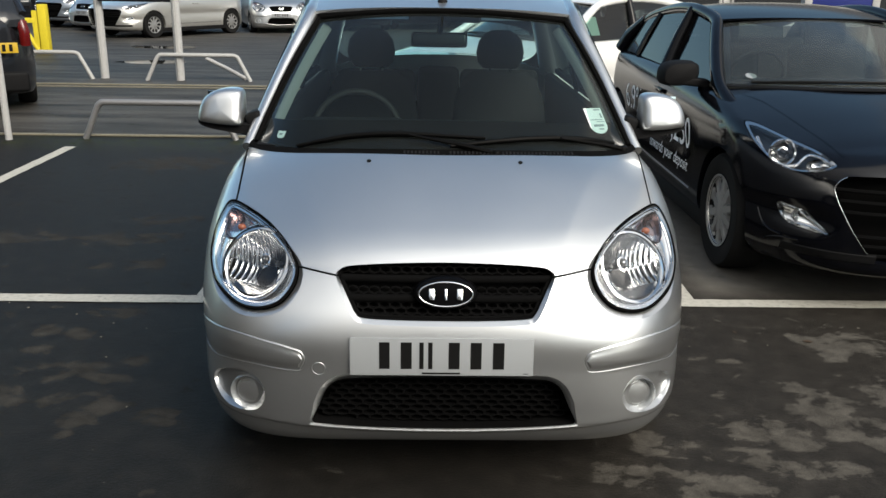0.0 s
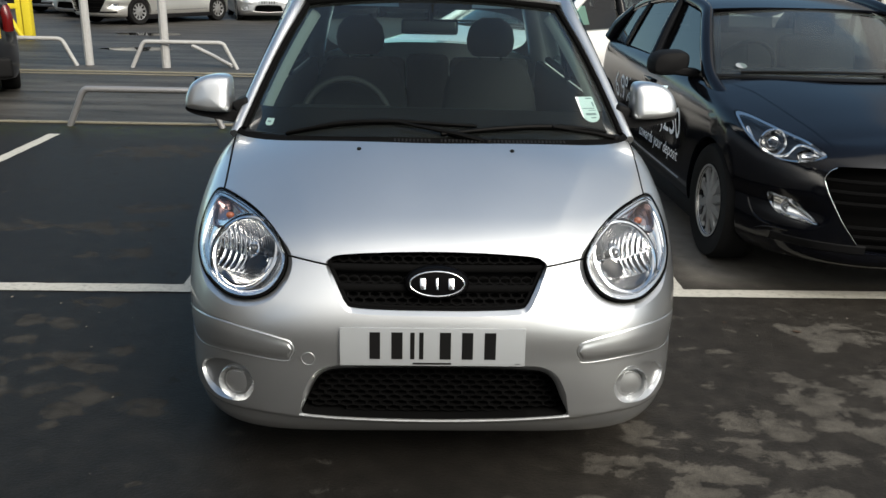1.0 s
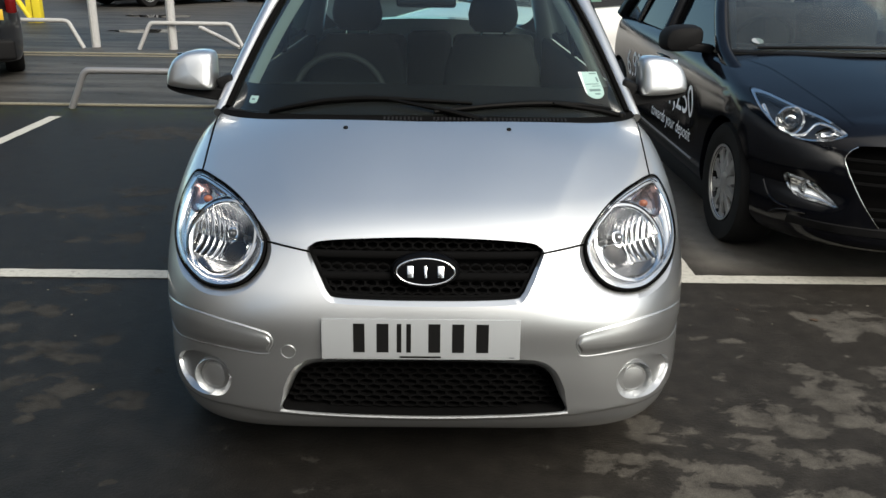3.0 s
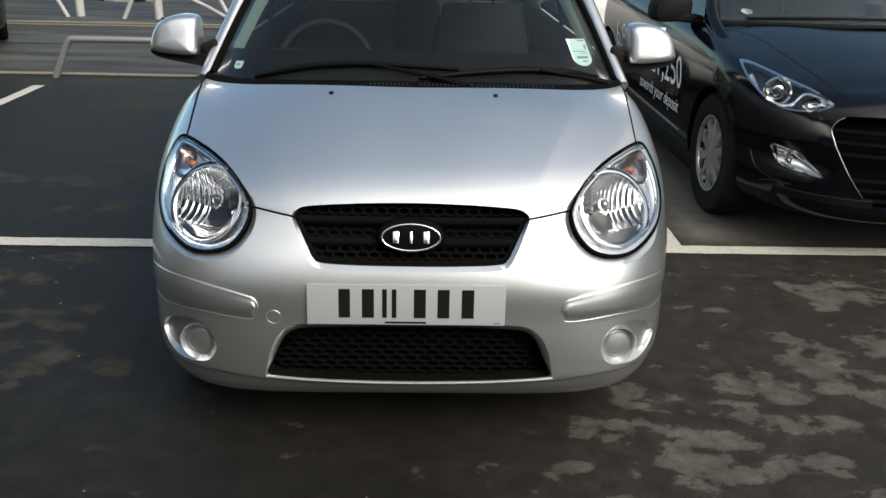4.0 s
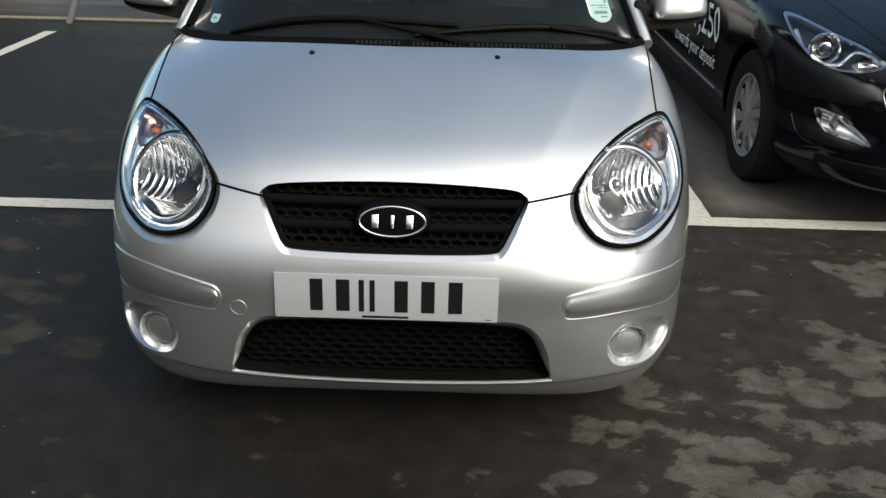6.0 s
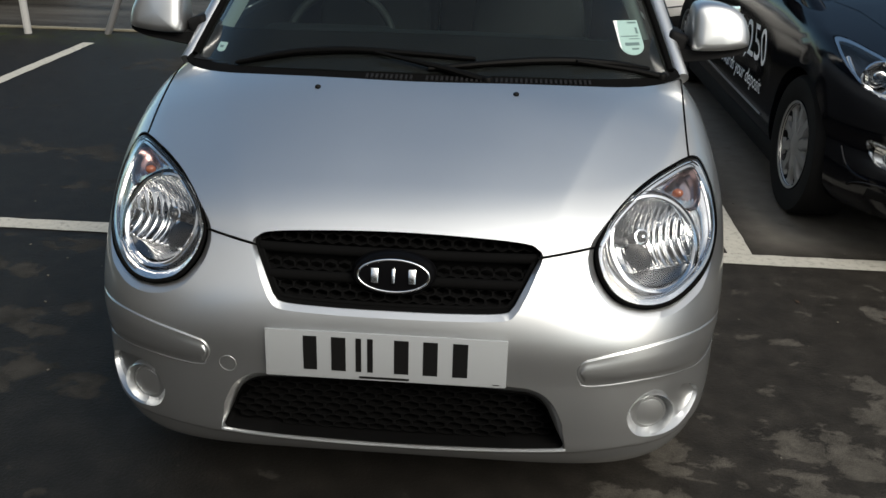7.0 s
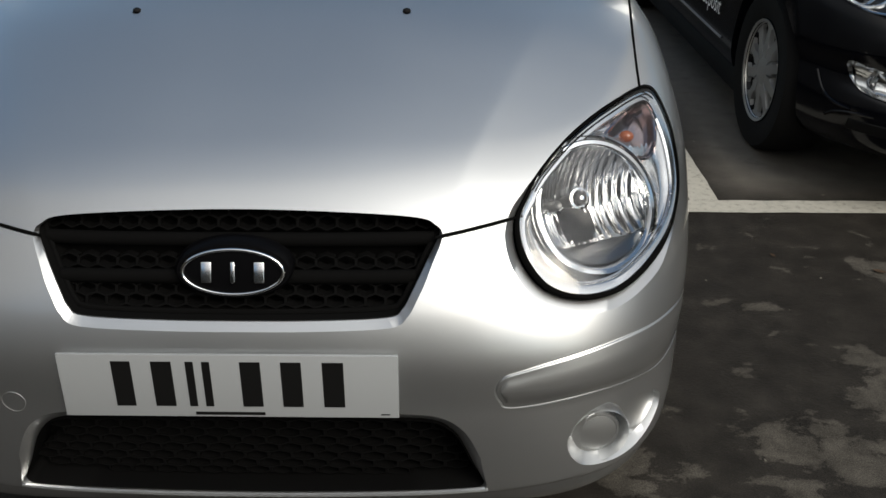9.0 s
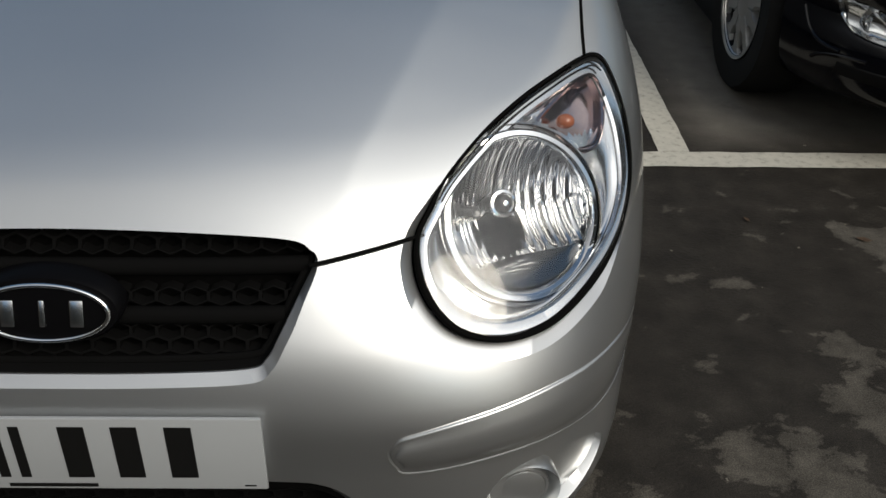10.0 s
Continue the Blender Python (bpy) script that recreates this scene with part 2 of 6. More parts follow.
    west_shade = t.nodes.new("ShaderNodeMix")
    west_shade.data_type = "RGBA"
    west_shade.inputs["A"].default_value, west_shade.inputs["B"].default_value = (0.47, 0.475, 0.485, 1), (1.05, 1.05, 1.05, 1)
    t.links.new(within(place.outputs[0], 0.0, 1.4), west_shade.inputs["Factor"])
    shaded = t.nodes.new("ShaderNodeVectorMath")
    shaded.operation = "MULTIPLY"
    t.links.new(chips.outputs["Result"], shaded.inputs[0])
    t.links.new(west_shade.outputs["Result"], shaded.inputs[1])
    # next bay: drier, pale asphalt, lightened further to offset the parked car's shade
    bay_pale = ramp(t, grain, ((0.34, (0.085, 0.079, 0.069)), (0.50, (0.132, 0.122, 0.107)), (0.66, (0.172, 0.159, 0.140))))
    near_tone = t.nodes.new("ShaderNodeMix")
    near_tone.data_type = "RGBA"
    t.links.new(bay, near_tone.inputs["Factor"])
    t.links.new(shaded.outputs["Vector"], near_tone.inputs["A"])
    t.links.new(bay_pale.outputs["Color"], near_tone.inputs["B"])
    drawn = t.nodes.new("ShaderNodeMapping")
    drawn.inputs["Scale"].default_value = (0.35, 2.2, 1.0)
    t.links.new(coord.outputs["Object"], drawn.inputs["Vector"])
    streak = texture(t, "ShaderNodeTexNoise", 1.6, 7, 0.6)
    t.links.new(drawn.outputs[0], streak.inputs["Vector"])
    far_tone = ramp(t, streak.outputs["Fac"], ((0.34, (0.021, 0.0198, 0.0180)), (0.50, (0.054, 0.0505, 0.0455)), (0.66, (0.094, 0.0885, 0.0800))))
    beyond = calc("MINIMUM", calc("MAXIMUM", calc("MULTIPLY", calc("SUBTRACT", place.outputs[1], 6.0), 3.0), 0.0), 0.85)
    far = t.nodes.new("ShaderNodeMix")
    far.data_type = "RGBA"
    t.links.new(beyond, far.inputs["Factor"])
    t.links.new(near_tone.outputs["Result"], far.inputs["A"])
    t.links.new(far_tone.outputs["Color"], far.inputs["B"])
    # moss along the first edging strip
    strip = calc("MAXIMUM", calc("SUBTRACT", 1.0, calc("DIVIDE", calc("ABSOLUTE", calc("SUBTRACT", place.outputs[1], 5.7), 0.0), 0.45)), 0.0)
    moss = t.nodes.new("ShaderNodeMix")
    moss.data_type = "RGBA"
    moss.inputs["B"].default_value = (0.030, 0.038, 0.008, 1)
    t.links.new(calc("MULTIPLY", strip, within(patch.outputs["Fac"], 0.44, 4.0)), moss.inputs["Factor"])
    t.links.new(far.outputs["Result"], moss.inputs["A"])
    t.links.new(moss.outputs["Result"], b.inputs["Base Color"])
    rough = t.nodes.new("ShaderNodeMapRange")
    rough.inputs["To Min"].default_value, rough.inputs["To Max"].default_value = 0.60, 0.9
    t.links.new(edge.outputs["Color"], rough.inputs["Value"])
    t.links.new(rough.outputs["Result"], b.inputs["Roughness"])
    b.inputs["Specular IOR Level"].default_value = 0.15
    k = t.nodes.new("ShaderNodeBump")
    k.inputs["Strength"].default_value, k.inputs["Distance"].default_value = 0.45, 0.003
    t.links.new(calc("ADD", grit.outputs["Fac"], calc("MULTIPLY", stone.outputs["Distance"], 0.9)), k.inputs["Height"])
    t.links.new(k.outputs["Normal"], b.inputs["Normal"])
    return m


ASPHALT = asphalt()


def worn_paint(name, color, bare=0.32, soil=0.3):
    m = material(name, color, 0.7)
    t, b = nodes_of(m)
    n = texture(t, "ShaderNodeTexNoise", 38, 8, 0.7)
    r = ramp(t, n.outputs["Fac"], ((bare, tuple(c * soil for c in color)), (bare + 0.12, tuple(c * 0.85 for c in color)), (0.75, color)))
    t.links.new(r.outputs["Color"], b.inputs["Base Color"])
    return m


LINE_PAINT = worn_paint("line_paint", (0.50, 0.485, 0.43), 0.34, 0.55)
GALVANISED = bumped(material("galvanised_steel", (0.27, 0.27, 0.275), 0.45, 0.6), 60, 0.15, 0.001)
HOOP_PAINT = worn_paint("hoop_paint", (0.41, 0.41, 0.405), 0.27, 0.55)
YELLOW = worn_paint("yellow_paint", (0.70, 0.56, 0.02), 0.26, 0.5)
KERB = worn_paint("kerb_stone", (0.21, 0.195, 0.145))

CHROME_TRIM = material("chrome_trim", (0.92, 0.925, 0.93), 0.20, 1.0)
DARK_CHROME = material("dark_chrome", (0.22, 0.22, 0.22), 0.12, 1.0)
VIOLET_CHROME = material("tinted_chrome", (0.55, 0.44, 0.43), 0.16, 1.0)
DULL_TRIM = material("dull_trim", (0.10, 0.10, 0.11), 0.3, 0.8)
WALL = bumped(material("dark_wall", (0.06, 0.055, 0.045), 0.9), 9, 0.4, 0.01)
REFLECTOR = material("reflector", (0.62, 0.625, 0.63), 0.09, 1.0)
BEZEL = material("lamp_bezel", (0.075, 0.075, 0.075), 0.3, 0.6)
AMBER = material("amber", (0.28, 0.085, 0.035), 0.12)
MESH_BLACK = material("mesh_black", (0.0045, 0.0045, 0.0046), 0.8, spec=0.02)
BADGE_BLACK = material("badge_black", (0.003, 0.003, 0.0035), 0.3, spec=0.06)
GRILLE_BLACK = material("grille_black", (0.004, 0.004, 0.004), 0.9, spec=0.02)
PLATE = material("plate_white", (0.29, 0.305, 0.318), 0.35)
PLATE_BLACK = material("plate_black", (0.006, 0.006, 0.006), 0.5, spec=0.15)
PRINT_GREY = material("print_grey", (0.30, 0.32, 0.34), 0.6)
RIM_SILVER = bumped(material("wheel_silver", (0.40, 0.40, 0.395), 0.38, 0.7), 60, 0.1, 0.001)
GLASSY = material("projector_glass", (0.012, 0.013, 0.015), 0.03, 0.0, 0.5)
DEEP_TINT = glass("tinted_side_glass", (0.05, 0.06, 0.08), 0.07, most=0.45)
STICKER = material("white_vinyl", (0.90, 0.90, 0.90), 0.4)
GREY_PAINT = car_paint("dark_grey_paint", (0.012, 0.013, 0.016), 0.2, 0.35)
BLUE_GREY = car_paint("blue_grey_paint", (0.20, 0.23, 0.27), 0.6, 0.35)
RED_LENS = material("red_lens", (0.10, 0.004, 0.004), 0.2)
YELLOW_PLATE = material("yellow_plate", (0.52, 0.34, 0.02), 0.4)
RENDER_WALL = bumped(material("rendered_wall", (0.55, 0.55, 0.53), 0.8), 12, 0.2, 0.004)
BLUE_SIGN = material("blue_sign", (0.01, 0.02, 0.16), 0.4)
DARK_PANE = material("dark_pane", (0.02, 0.022, 0.025), 0.08)
PUDDLE = material("puddle_water", (0.02, 0.02, 0.02), 0.03)
SIGN_WHITE = worn_paint("sign_white", (0.70, 0.70, 0.69))
MINT_PAPER = material("mint_paper", (0.35, 0.62, 0.52), 0.7)
LEAF_BROWN = bumped(material("dead_leaf", (0.050, 0.029, 0.015), 0.8), 80, 0.3, 0.001)
GRIT = material("grit_stone", (0.13, 0.12, 0.10), 0.9)

# ---- building kit ----
def mesh_object(name, verts, faces, mat, parent=None, label="", smooth=True, sharp=40):
    me = bpy.data.meshes.new(name)
    me.from_pydata([tuple(v) for v in verts], [], [tuple(f) for f in faces])
    return finish(name, me, mat, parent, label, smooth, sharp)


def finish(name, me, mat, parent=None, label="", smooth=True, sharp=40):
    me.materials.clear()
    me.materials.append(mat)
    if smooth:
        me.polygons.foreach_set("use_smooth", [True] * len(me.polygons))
        me.set_sharp_from_angle(angle=radians(sharp))
    me.update()
    ob = new(name, me)
    ob.parent = parent
    if label:
        tagged(ob, label)
    return ob


def part(name, bm, mat, parent=None, label="", smooth=True, sharp=40):
    me = bpy.data.meshes.new(name)
    bmesh.ops.recalc_face_normals(bm, faces=bm.faces)
    bm.to_mesh(me)
    bm.free()
    return finish(name, me, mat, parent, label, smooth, sharp)


def thing(name, label, category, m=None, group="", kind=""):
    ob = new(name)
    ob.empty_display_size = 0.1
    ob.matrix_world = m if m is not None else Matrix()
    return tagged(ob, label, category, group, kind)


def add_box(bm, size, at=(0, 0, 0), turn=(0, 0, 0), bevel=0.0, seg=2):
    made = bmesh.ops.create_cube(bm, size=1.0, matrix=pose(*at, *turn) @ Matrix.Diagonal((*size, 1)))
    if bevel:
        edges = list({e for v in made["verts"] for e in v.link_edges})
        bmesh.ops.bevel(bm, geom=edges, offset=bevel, segments=seg, profile=0.6, affect="EDGES")


def box(size, at=(0, 0, 0), turn=(0, 0, 0), bevel=0.0, seg=2):
    bm = bmesh.new()
    add_box(bm, size, at, turn, bevel, seg)
    return bm


def lathe(profile, steps=32, axis="y", capped=False):
    """A turned shape: profile of (radius, along)."""
    bm = bmesh.new()
    rings = []
    for r, a in profile:
        ring = []
        for k in range(steps):
            c, s = math.cos(2 * math.pi * k / steps), math.sin(2 * math.pi * k / steps)
            p = {"y": (r * c, a, r * s), "z": (r * c, r * s, a), "x": (a, r * c, r * s)}[axis]
            ring.append(bm.verts.new(p))
        rings.append(ring)
    for A, B in zip(rings, rings[1:]):
        for k in range(steps):
            bm.faces.new((A[k], A[(k + 1) % steps], B[(k + 1) % steps], B[k]))
    for ring in (rings[0], rings[-1]) if capped else ():
        bm.faces.new(ring)
    bmesh.ops.remove_doubles(bm, verts=bm.verts, dist=1e-6)
    return bm


def tube(points, radius, steps=10, closed=False, bm=None):
    """A round bar along points."""
    bm = bm or bmesh.new()
    pts = [Vector(p) for p in points]
    n, rings, up = len(pts), [], None
    for i, p in enumerate(pts):
        a = pts[(i - 1) % n] if closed or i else p
        b = pts[(i + 1) % n] if closed or i < n - 1 else p
        t = (b - a).normalized()
        if up is None:
            up = Vector((0, 0, 1)) if abs(t.z) < 0.9 else Vector((1, 0, 0))
        side = t.cross(up).normalized()
        up = side.cross(t).normalized()
        r = radius[i] if isinstance(radius, (list, tuple)) else radius
        rings.append([bm.verts.new(p + r * (math.cos(2 * math.pi * k / steps) * side + math.sin(2 * math.pi * k / steps) * up)) for k in range(steps)])
    for i in range(n if closed else n - 1):
        A, B = rings[i], rings[(i + 1) % n]
        for k in range(steps):
            bm.faces.new((A[k], A[(k + 1) % steps], B[(k + 1) % steps], B[k]))
    if not closed:
        bm.faces.new(rings[0]), bm.faces.new(rings[-1])
    return bm


def spline(points, per=8, closed=False):
    """A smooth curve through points (Catmull-Rom)."""
    pts = [Vector(p) for p in points]
    n, out = len(pts), []
    for i in range(n if closed else n - 1):
        get = (lambda k: pts[k % n]) if closed else (lambda k: pts[min(max(k, 0), n - 1)])
        a, b, c, d = get(i - 1), get(i), get(i + 1), get(i + 2)
        for k in range(per):
            t = k / per
            out.append(0.5 * (2 * b + (c - a) * t + (2 * a - 5 * b + 4 * c - d) * t * t + (3 * b - a - 3 * c + d) * t ** 3))
    if not closed:
        out.append(pts[-1])
    return out


def smooth_lane(v, xs, ys):
    """A smooth line through (xs, ys), read at v."""
    xs, ys = np.asarray(xs, float), np.asarray(ys, float)
    m = np.gradient(ys, xs)
    i = np.clip(np.searchsorted(xs, v) - 1, 0, len(xs) - 2)
    h = xs[i + 1] - xs[i]
    s = np.clip((v - xs[i]) / h, 0, 1)
    return (1 + 2 * s) * (1 - s) ** 2 * ys[i] + s * (1 - s) ** 2 * h * m[i] + s * s * (3 - 2 * s) * ys[i + 1] + s * s * (s - 1) * h * m[i + 1]


def smax(a, b, k):
    h = np.maximum(k - np.abs(a - b), 0) / k
    return np.maximum(a, b) + h * h * k * 0.25


def grid_faces(rows, cols, base=0, wrap=False):
    out = []
    for i in range(rows - 1):
        for j in range(cols if wrap else cols - 1):
            k = (j + 1) % cols
            out.append((base + i * cols + j, base + i * cols + k, base + (i + 1) * cols + k, base + (i + 1) * cols + j))
    return out


def sheet(fn, us, vs):
    """A grid of fn(u, v): verts and faces."""
    return [fn(u, v) for u in us for v in vs], grid_faces(len(us), len(vs))


def shell(verts, faces, thick):
    """Thickens an open sheet along its vertex normals."""
    bm = bmesh.new()
    vs = [bm.verts.new(v) for v in verts]
    for f in faces:
        bm.faces.new([vs[i] for i in f])
    bm.normal_update()
    bmesh.ops.solidify(bm, geom=bm.faces[:], thickness=thick)
    return bm


def star_solid(fn, ya, yb, zs, W, H, Q, nu, nv, kq, ny, kr, nr=None):
    """The closed skin fn = 0 (fn < 0 inside), found along rays from a spine on x = 0."""
    u, v = np.linspace(-1, 1, nu), np.linspace(-1, 1, nv)
    loop = [(a, -1) for a in u[:-1]] + [(1, b) for b in v[:-1]] + [(a, 1) for a in u[:0:-1]] + [(-1, b) for b in v[:0:-1]]
    loop, n = np.array(loop), len(u) * 2 + len(v) * 2 - 4
    stations = [(ya, -Q * (1 - i / kq)) for i in range(kq)] + [(y, 0.0) for y in np.linspace(ya, yb, ny)] + [(yb, Q * (i + 1) / kr) for i in range(kr)]
    eye, way = [], []
    for y, d in stations:
        eye.append(np.tile((0, y, zs), (n, 1)))
        way.append(np.stack([loop[:, 0] * W, np.full(n, d), loop[:, 1] * H], 1))
    caps = []
    for y, d in ((ya, -Q), (yb, Q)):
        g = np.array([(a * W, d, b * H) for a in u[1:-1] for b in v[1:-1]])
        eye.append(np.tile((0, y, zs), (len(g), 1)))
        way.append(g)
    eye, way = np.concatenate(eye), np.concatenate(way)
    way = way / np.linalg.norm(way, axis=1)[:, None]
    lo, hi = np.zeros(len(eye)), np.full(len(eye), 1.6)
    for _ in range(26):
        mid = (lo + hi) / 2
        inside = fn(eye + mid[:, None] * way) < 0
        lo, hi = np.where(inside, mid, lo), np.where(inside, hi, mid)
    verts = eye + lo[:, None] * way
    S = len(stations)
    faces = grid_faces(S, n, 0, True)
    where = {tuple(np.round(p, 6)): i for i, p in enumerate(loop)}
    for end, base in ((0, S * n), (S - 1, S * n + (nu - 2) * (nv - 2))):
        def at(i, j):
            if 0 < i < nu - 1 and 0 < j < nv - 1:
                return base + (i - 1) * (nv - 2) + j - 1
            return end * n + where[tuple(np.round((u[i], v[j]), 6))]
        for i in range(nu - 1):
            for j in range(nv - 1):
                q = (at(i, j), at(i + 1, j), at(i + 1, j + 1), at(i, j + 1))
                faces.append(q if end == 0 else q[::-1])
    return verts, faces


def skin_normals(me, fn):
    """Gives the faces that lie on the skin fn = 0 the skin's own smooth normals."""
    P = np.array([v.co for v in me.vertices])
    step = 0.0015 * np.eye(3)
    G = np.stack([fn(P + d) - fn(P - d) for d in step], 1)
    G /= np.maximum(np.linalg.norm(G, axis=1), 1e-9)[:, None]
    near = np.abs(fn(P)) < 4e-4
    out = np.array([c.vector for c in me.corner_normals])
    for poly in me.polygons:
        vs = list(poly.vertices)
        if near[vs].all():
            n = G[vs].mean(0)
            if poly.area < 2e-6 or np.dot(n, poly.normal) > 0.80:
                out[poly.loop_start:poly.loop_start + poly.loop_total] = G[vs]
    me.normals_split_custom_set([tuple(n) for n in out])


def carved(verts, faces, cutters):
    """The mesh of a solid, less the solids in cutters (each a bmesh)."""
    me = bpy.data.meshes.new("raw")
    me.from_pydata([tuple(v) for v in verts], [], faces)
    bm = bmesh.new()
    bm.from_mesh(me)
    bmesh.ops.recalc_face_normals(bm, faces=bm.faces)
    bm.to_mesh(me)
    bm.free()
    ob = new("raw", me)
    for c in cutters:
        bmesh.ops.recalc_face_normals(c, faces=c.faces)
        cm = bpy.data.meshes.new("tool")
        c.to_mesh(cm)
        c.free()
        tool = new("tool", cm)
        mod = ob.modifiers.new("cut", "BOOLEAN")
        mod.operation, mod.solver, mod.object = "DIFFERENCE", "EXACT", tool
        bpy.context.view_layer.update()
        out = bpy.data.meshes.new_from_object(ob.evaluated_get(bpy.context.evaluated_depsgraph_get()))
        ob.modifiers.remove(mod)
        bpy.data.objects.remove(tool)
        if len(out.polygons) > len(ob.data.polygons) // 2:
            ob.data = out
    me = ob.data
    bpy.data.objects.remove(ob)
    return me

# ---- the car park ----
verts, faces = sheet(lambda x, y: (x, y, 0.0), np.linspace(-400, 400, 9), np.linspace(-400, 400, 9))
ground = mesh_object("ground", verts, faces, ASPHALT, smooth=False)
tagged(ground, "dark grey worn asphalt with paler dry patches", "ground", kind="structure")


def line(x0, y0, x1, y1, wide):
    """A painted line with slightly wandering edges."""
    a, b = Vector((x0, y0, 0)), Vector((x1, y1, 0))
    n = max(8, int((b - a).length / 0.04))
    side = (b - a).normalized().cross(Vector((0, 0, 1))) * wide / 2
    vs = []
    for i in range(n + 1):
        p = a.lerp(b, i / n)
        w = 1 + 0.10 * noise.noise(p * 9) + 0.06 * noise.noise(p * 31)
        vs += [p + side * w, p - side * (1 + 0.10 * noise.noise(p * 8 + Vector((5, 2, 1))) + 0.06 * noise.noise(p * 27))]
    fs = [(2 * i, 2 * i + 1, 2 * i + 3, 2 * i + 2) for i in range(n)]
    ob = mesh_object("bay_line", [(v.x, v.y, 0.004) for v in vs], fs, LINE_PAINT, smooth=False)
    return tagged(ob, "worn white painted bay line on asphalt", "bay line", group="bay lines", kind="structure")


line(-9, 1.68, 9, 1.68, 0.10)
for x in (-1.13, 1.22, -3.28, 3.62, -5.68):
    line(x, 1.73, x, 5.46, 0.10)


def kerb(y, wide=0.10, high=0.03):
    ob = part("kerb", box((60, wide, high), (-10, y, high / 2), bevel=0.008), KERB)
    return tagged(ob, "low pale concrete edging strip across the asphalt", "kerb", kind="structure")


kerb(6.03, 0.05, 0.02), kerb(10.0, 0.06, 0.02), kerb(9.75, 0.04, 0.015)


def puddle(x, y, a, b, seed):
    """A shallow puddle with a ragged edge."""
    pts = []
    for k in range(48):
        t = 2 * math.pi * k / 48
        r = 1 + 0.35 * noise.noise((math.cos(t) * 1.3 + seed, math.sin(t) * 1.3, seed)) + 0.15 * noise.noise((math.cos(t) * 5 + seed, math.sin(t) * 5, 1))
        pts.append((x + a * r * math.cos(t), y + b * r * math.sin(t), 0.005))
    bm = bmesh.new()
    bm.faces.new([bm.verts.new(p) for p in pts])
    ob = part("puddle", bm, PUDDLE, smooth=False)
    return tagged(ob, "shallow rain puddle lying on the asphalt", "puddle", group="puddles", kind="structure")


puddle(-4.95, 13.3, 0.60, 0.30, 1.0), puddle(-5.7, 16.6, 0.75, 0.35, 4.0)

# plain unseen wall added on the near side to darken the bumper's reflections
wall = part("wall_south", box((11.3, 0.3, 5.5), (-2.95, -12, 2.75), bevel=0.02), WALL)
tagged(wall, "plain dark wall added out of view to dim reflections", "wall", kind="structure")

# unseen wall added to the west, darkening the car's left side and ground
side_wall = part("wall_west", box((0.3, 15, 5.5), (-8.5, -4.5, 2.75), bevel=0.02), WALL)
tagged(side_wall, "plain dark wall added out of view to dim reflections", "wall", kind="structure")

# unseen wall added to the east to darken the wing's reflections
end_wall = part("wall_east", box((0.3, 20, 4.5), (15, -2, 2.25), bevel=0.02), WALL)
tagged(end_wall, "plain dark wall added out of view to dim reflections", "wall", kind="structure")

# grit, twigs and leaf scraps lying about
rnd = random.Random(5)
bm = bmesh.new()
for k in range(110):
    x, y = rnd.uniform(-2.6, 2.6), rnd.uniform(-1.3, 2.6)
    if abs(x) < 0.8 and y > -0.1:
        continue
    s, a = rnd.uniform(0.002, 0.006), rnd.uniform(0, 360)
    add_box(bm, (s * rnd.uniform(1, 2.2), s, s * 0.5), (x, y, s * 0.25), (0, 0, a))
grit = part("grit", bm, GRIT, smooth=False)
tagged(grit, "small pale stones and grit scattered on the asphalt", "grit", kind="stuff")


def leaf(x, y, size, turn):
    """A curled dry leaf."""
    pts = [(0, -1.0), (0.38, -0.45), (0.50, 0.1), (0.30, 0.65), (0, 1.1), (-0.30, 0.65), (-0.50, 0.1), (-0.38, -0.45)]
    vs = [(size * px, size * py, 0.004 + size * (0.5 * px * px + 0.12 * py * py)) for px, py in pts] + [(0, 0, 0.004), (0, size * 0.6, 0.005), (0, -size * 0.55, 0.005)]
    fs = [(0, 1, 10), (1, 2, 8, 10), (2, 3, 9, 8), (3, 4, 9), (4, 5, 9), (5, 6, 8, 9), (6, 7, 10, 8), (7, 0, 10)]
    ob = part("dead_leaf", shell(vs, fs, 0.0008), LEAF_BROWN)
    ob.matrix_world = pose(x, y, 0, 0, 0, turn)
    return tagged(ob, "dry brown dead leaf lying on the asphalt", "leaf", group="dead leaves")


for x, y, size, turn in ((1.62, 1.22, 0.020, 70), (1.33, 1.32, 0.012, 20), (-1.30, -0.20, 0.013, 130), (-1.75, 0.12, 0.014, 40), (1.06, 1.60, 0.011, 100), (-1.9, 5.3, 0.03, 15)):
    leaf(x, y, size, turn)
twig = part("twig", tube([(-1.02, 1.64, 0.012), (-0.97, 1.66, 0.02), (-0.90, 1.70, 0.03), (-0.86, 1.76, 0.045)], [0.012, 0.016, 0.010, 0.004], 7), RUBBER)
tagged(twig, "short black twig lying beside the painted line", "twig")

# ---- the silver hatchback ----
NOSE_Z = (0.12, 0.16, 0.20, 0.24, 0.30, 0.42, 0.53, 0.58, 0.64, 0.70, 0.76, 0.84, 0.95, 1.10)
NOSE_Y = (0.17, 0.085, 0.045, 0.026, 0.020, 0.017, 0.021, 0.039, 0.073, 0.111, 0.156, 0.238, 0.42, 0.80)
WIDE_Z = (0.12, 0.20, 0.40, 0.55, 0.70, 0.82, 0.93, 1.10)
WIDE_X = (0.765, 0.790, 0.803, 0.803, 0.788, 0.757, 0.715, 0.65)
CREASE_Y = (0.0, 0.16, 0.23, 0.32, 0.42, 0.51, 0.615, 0.68, 0.9)
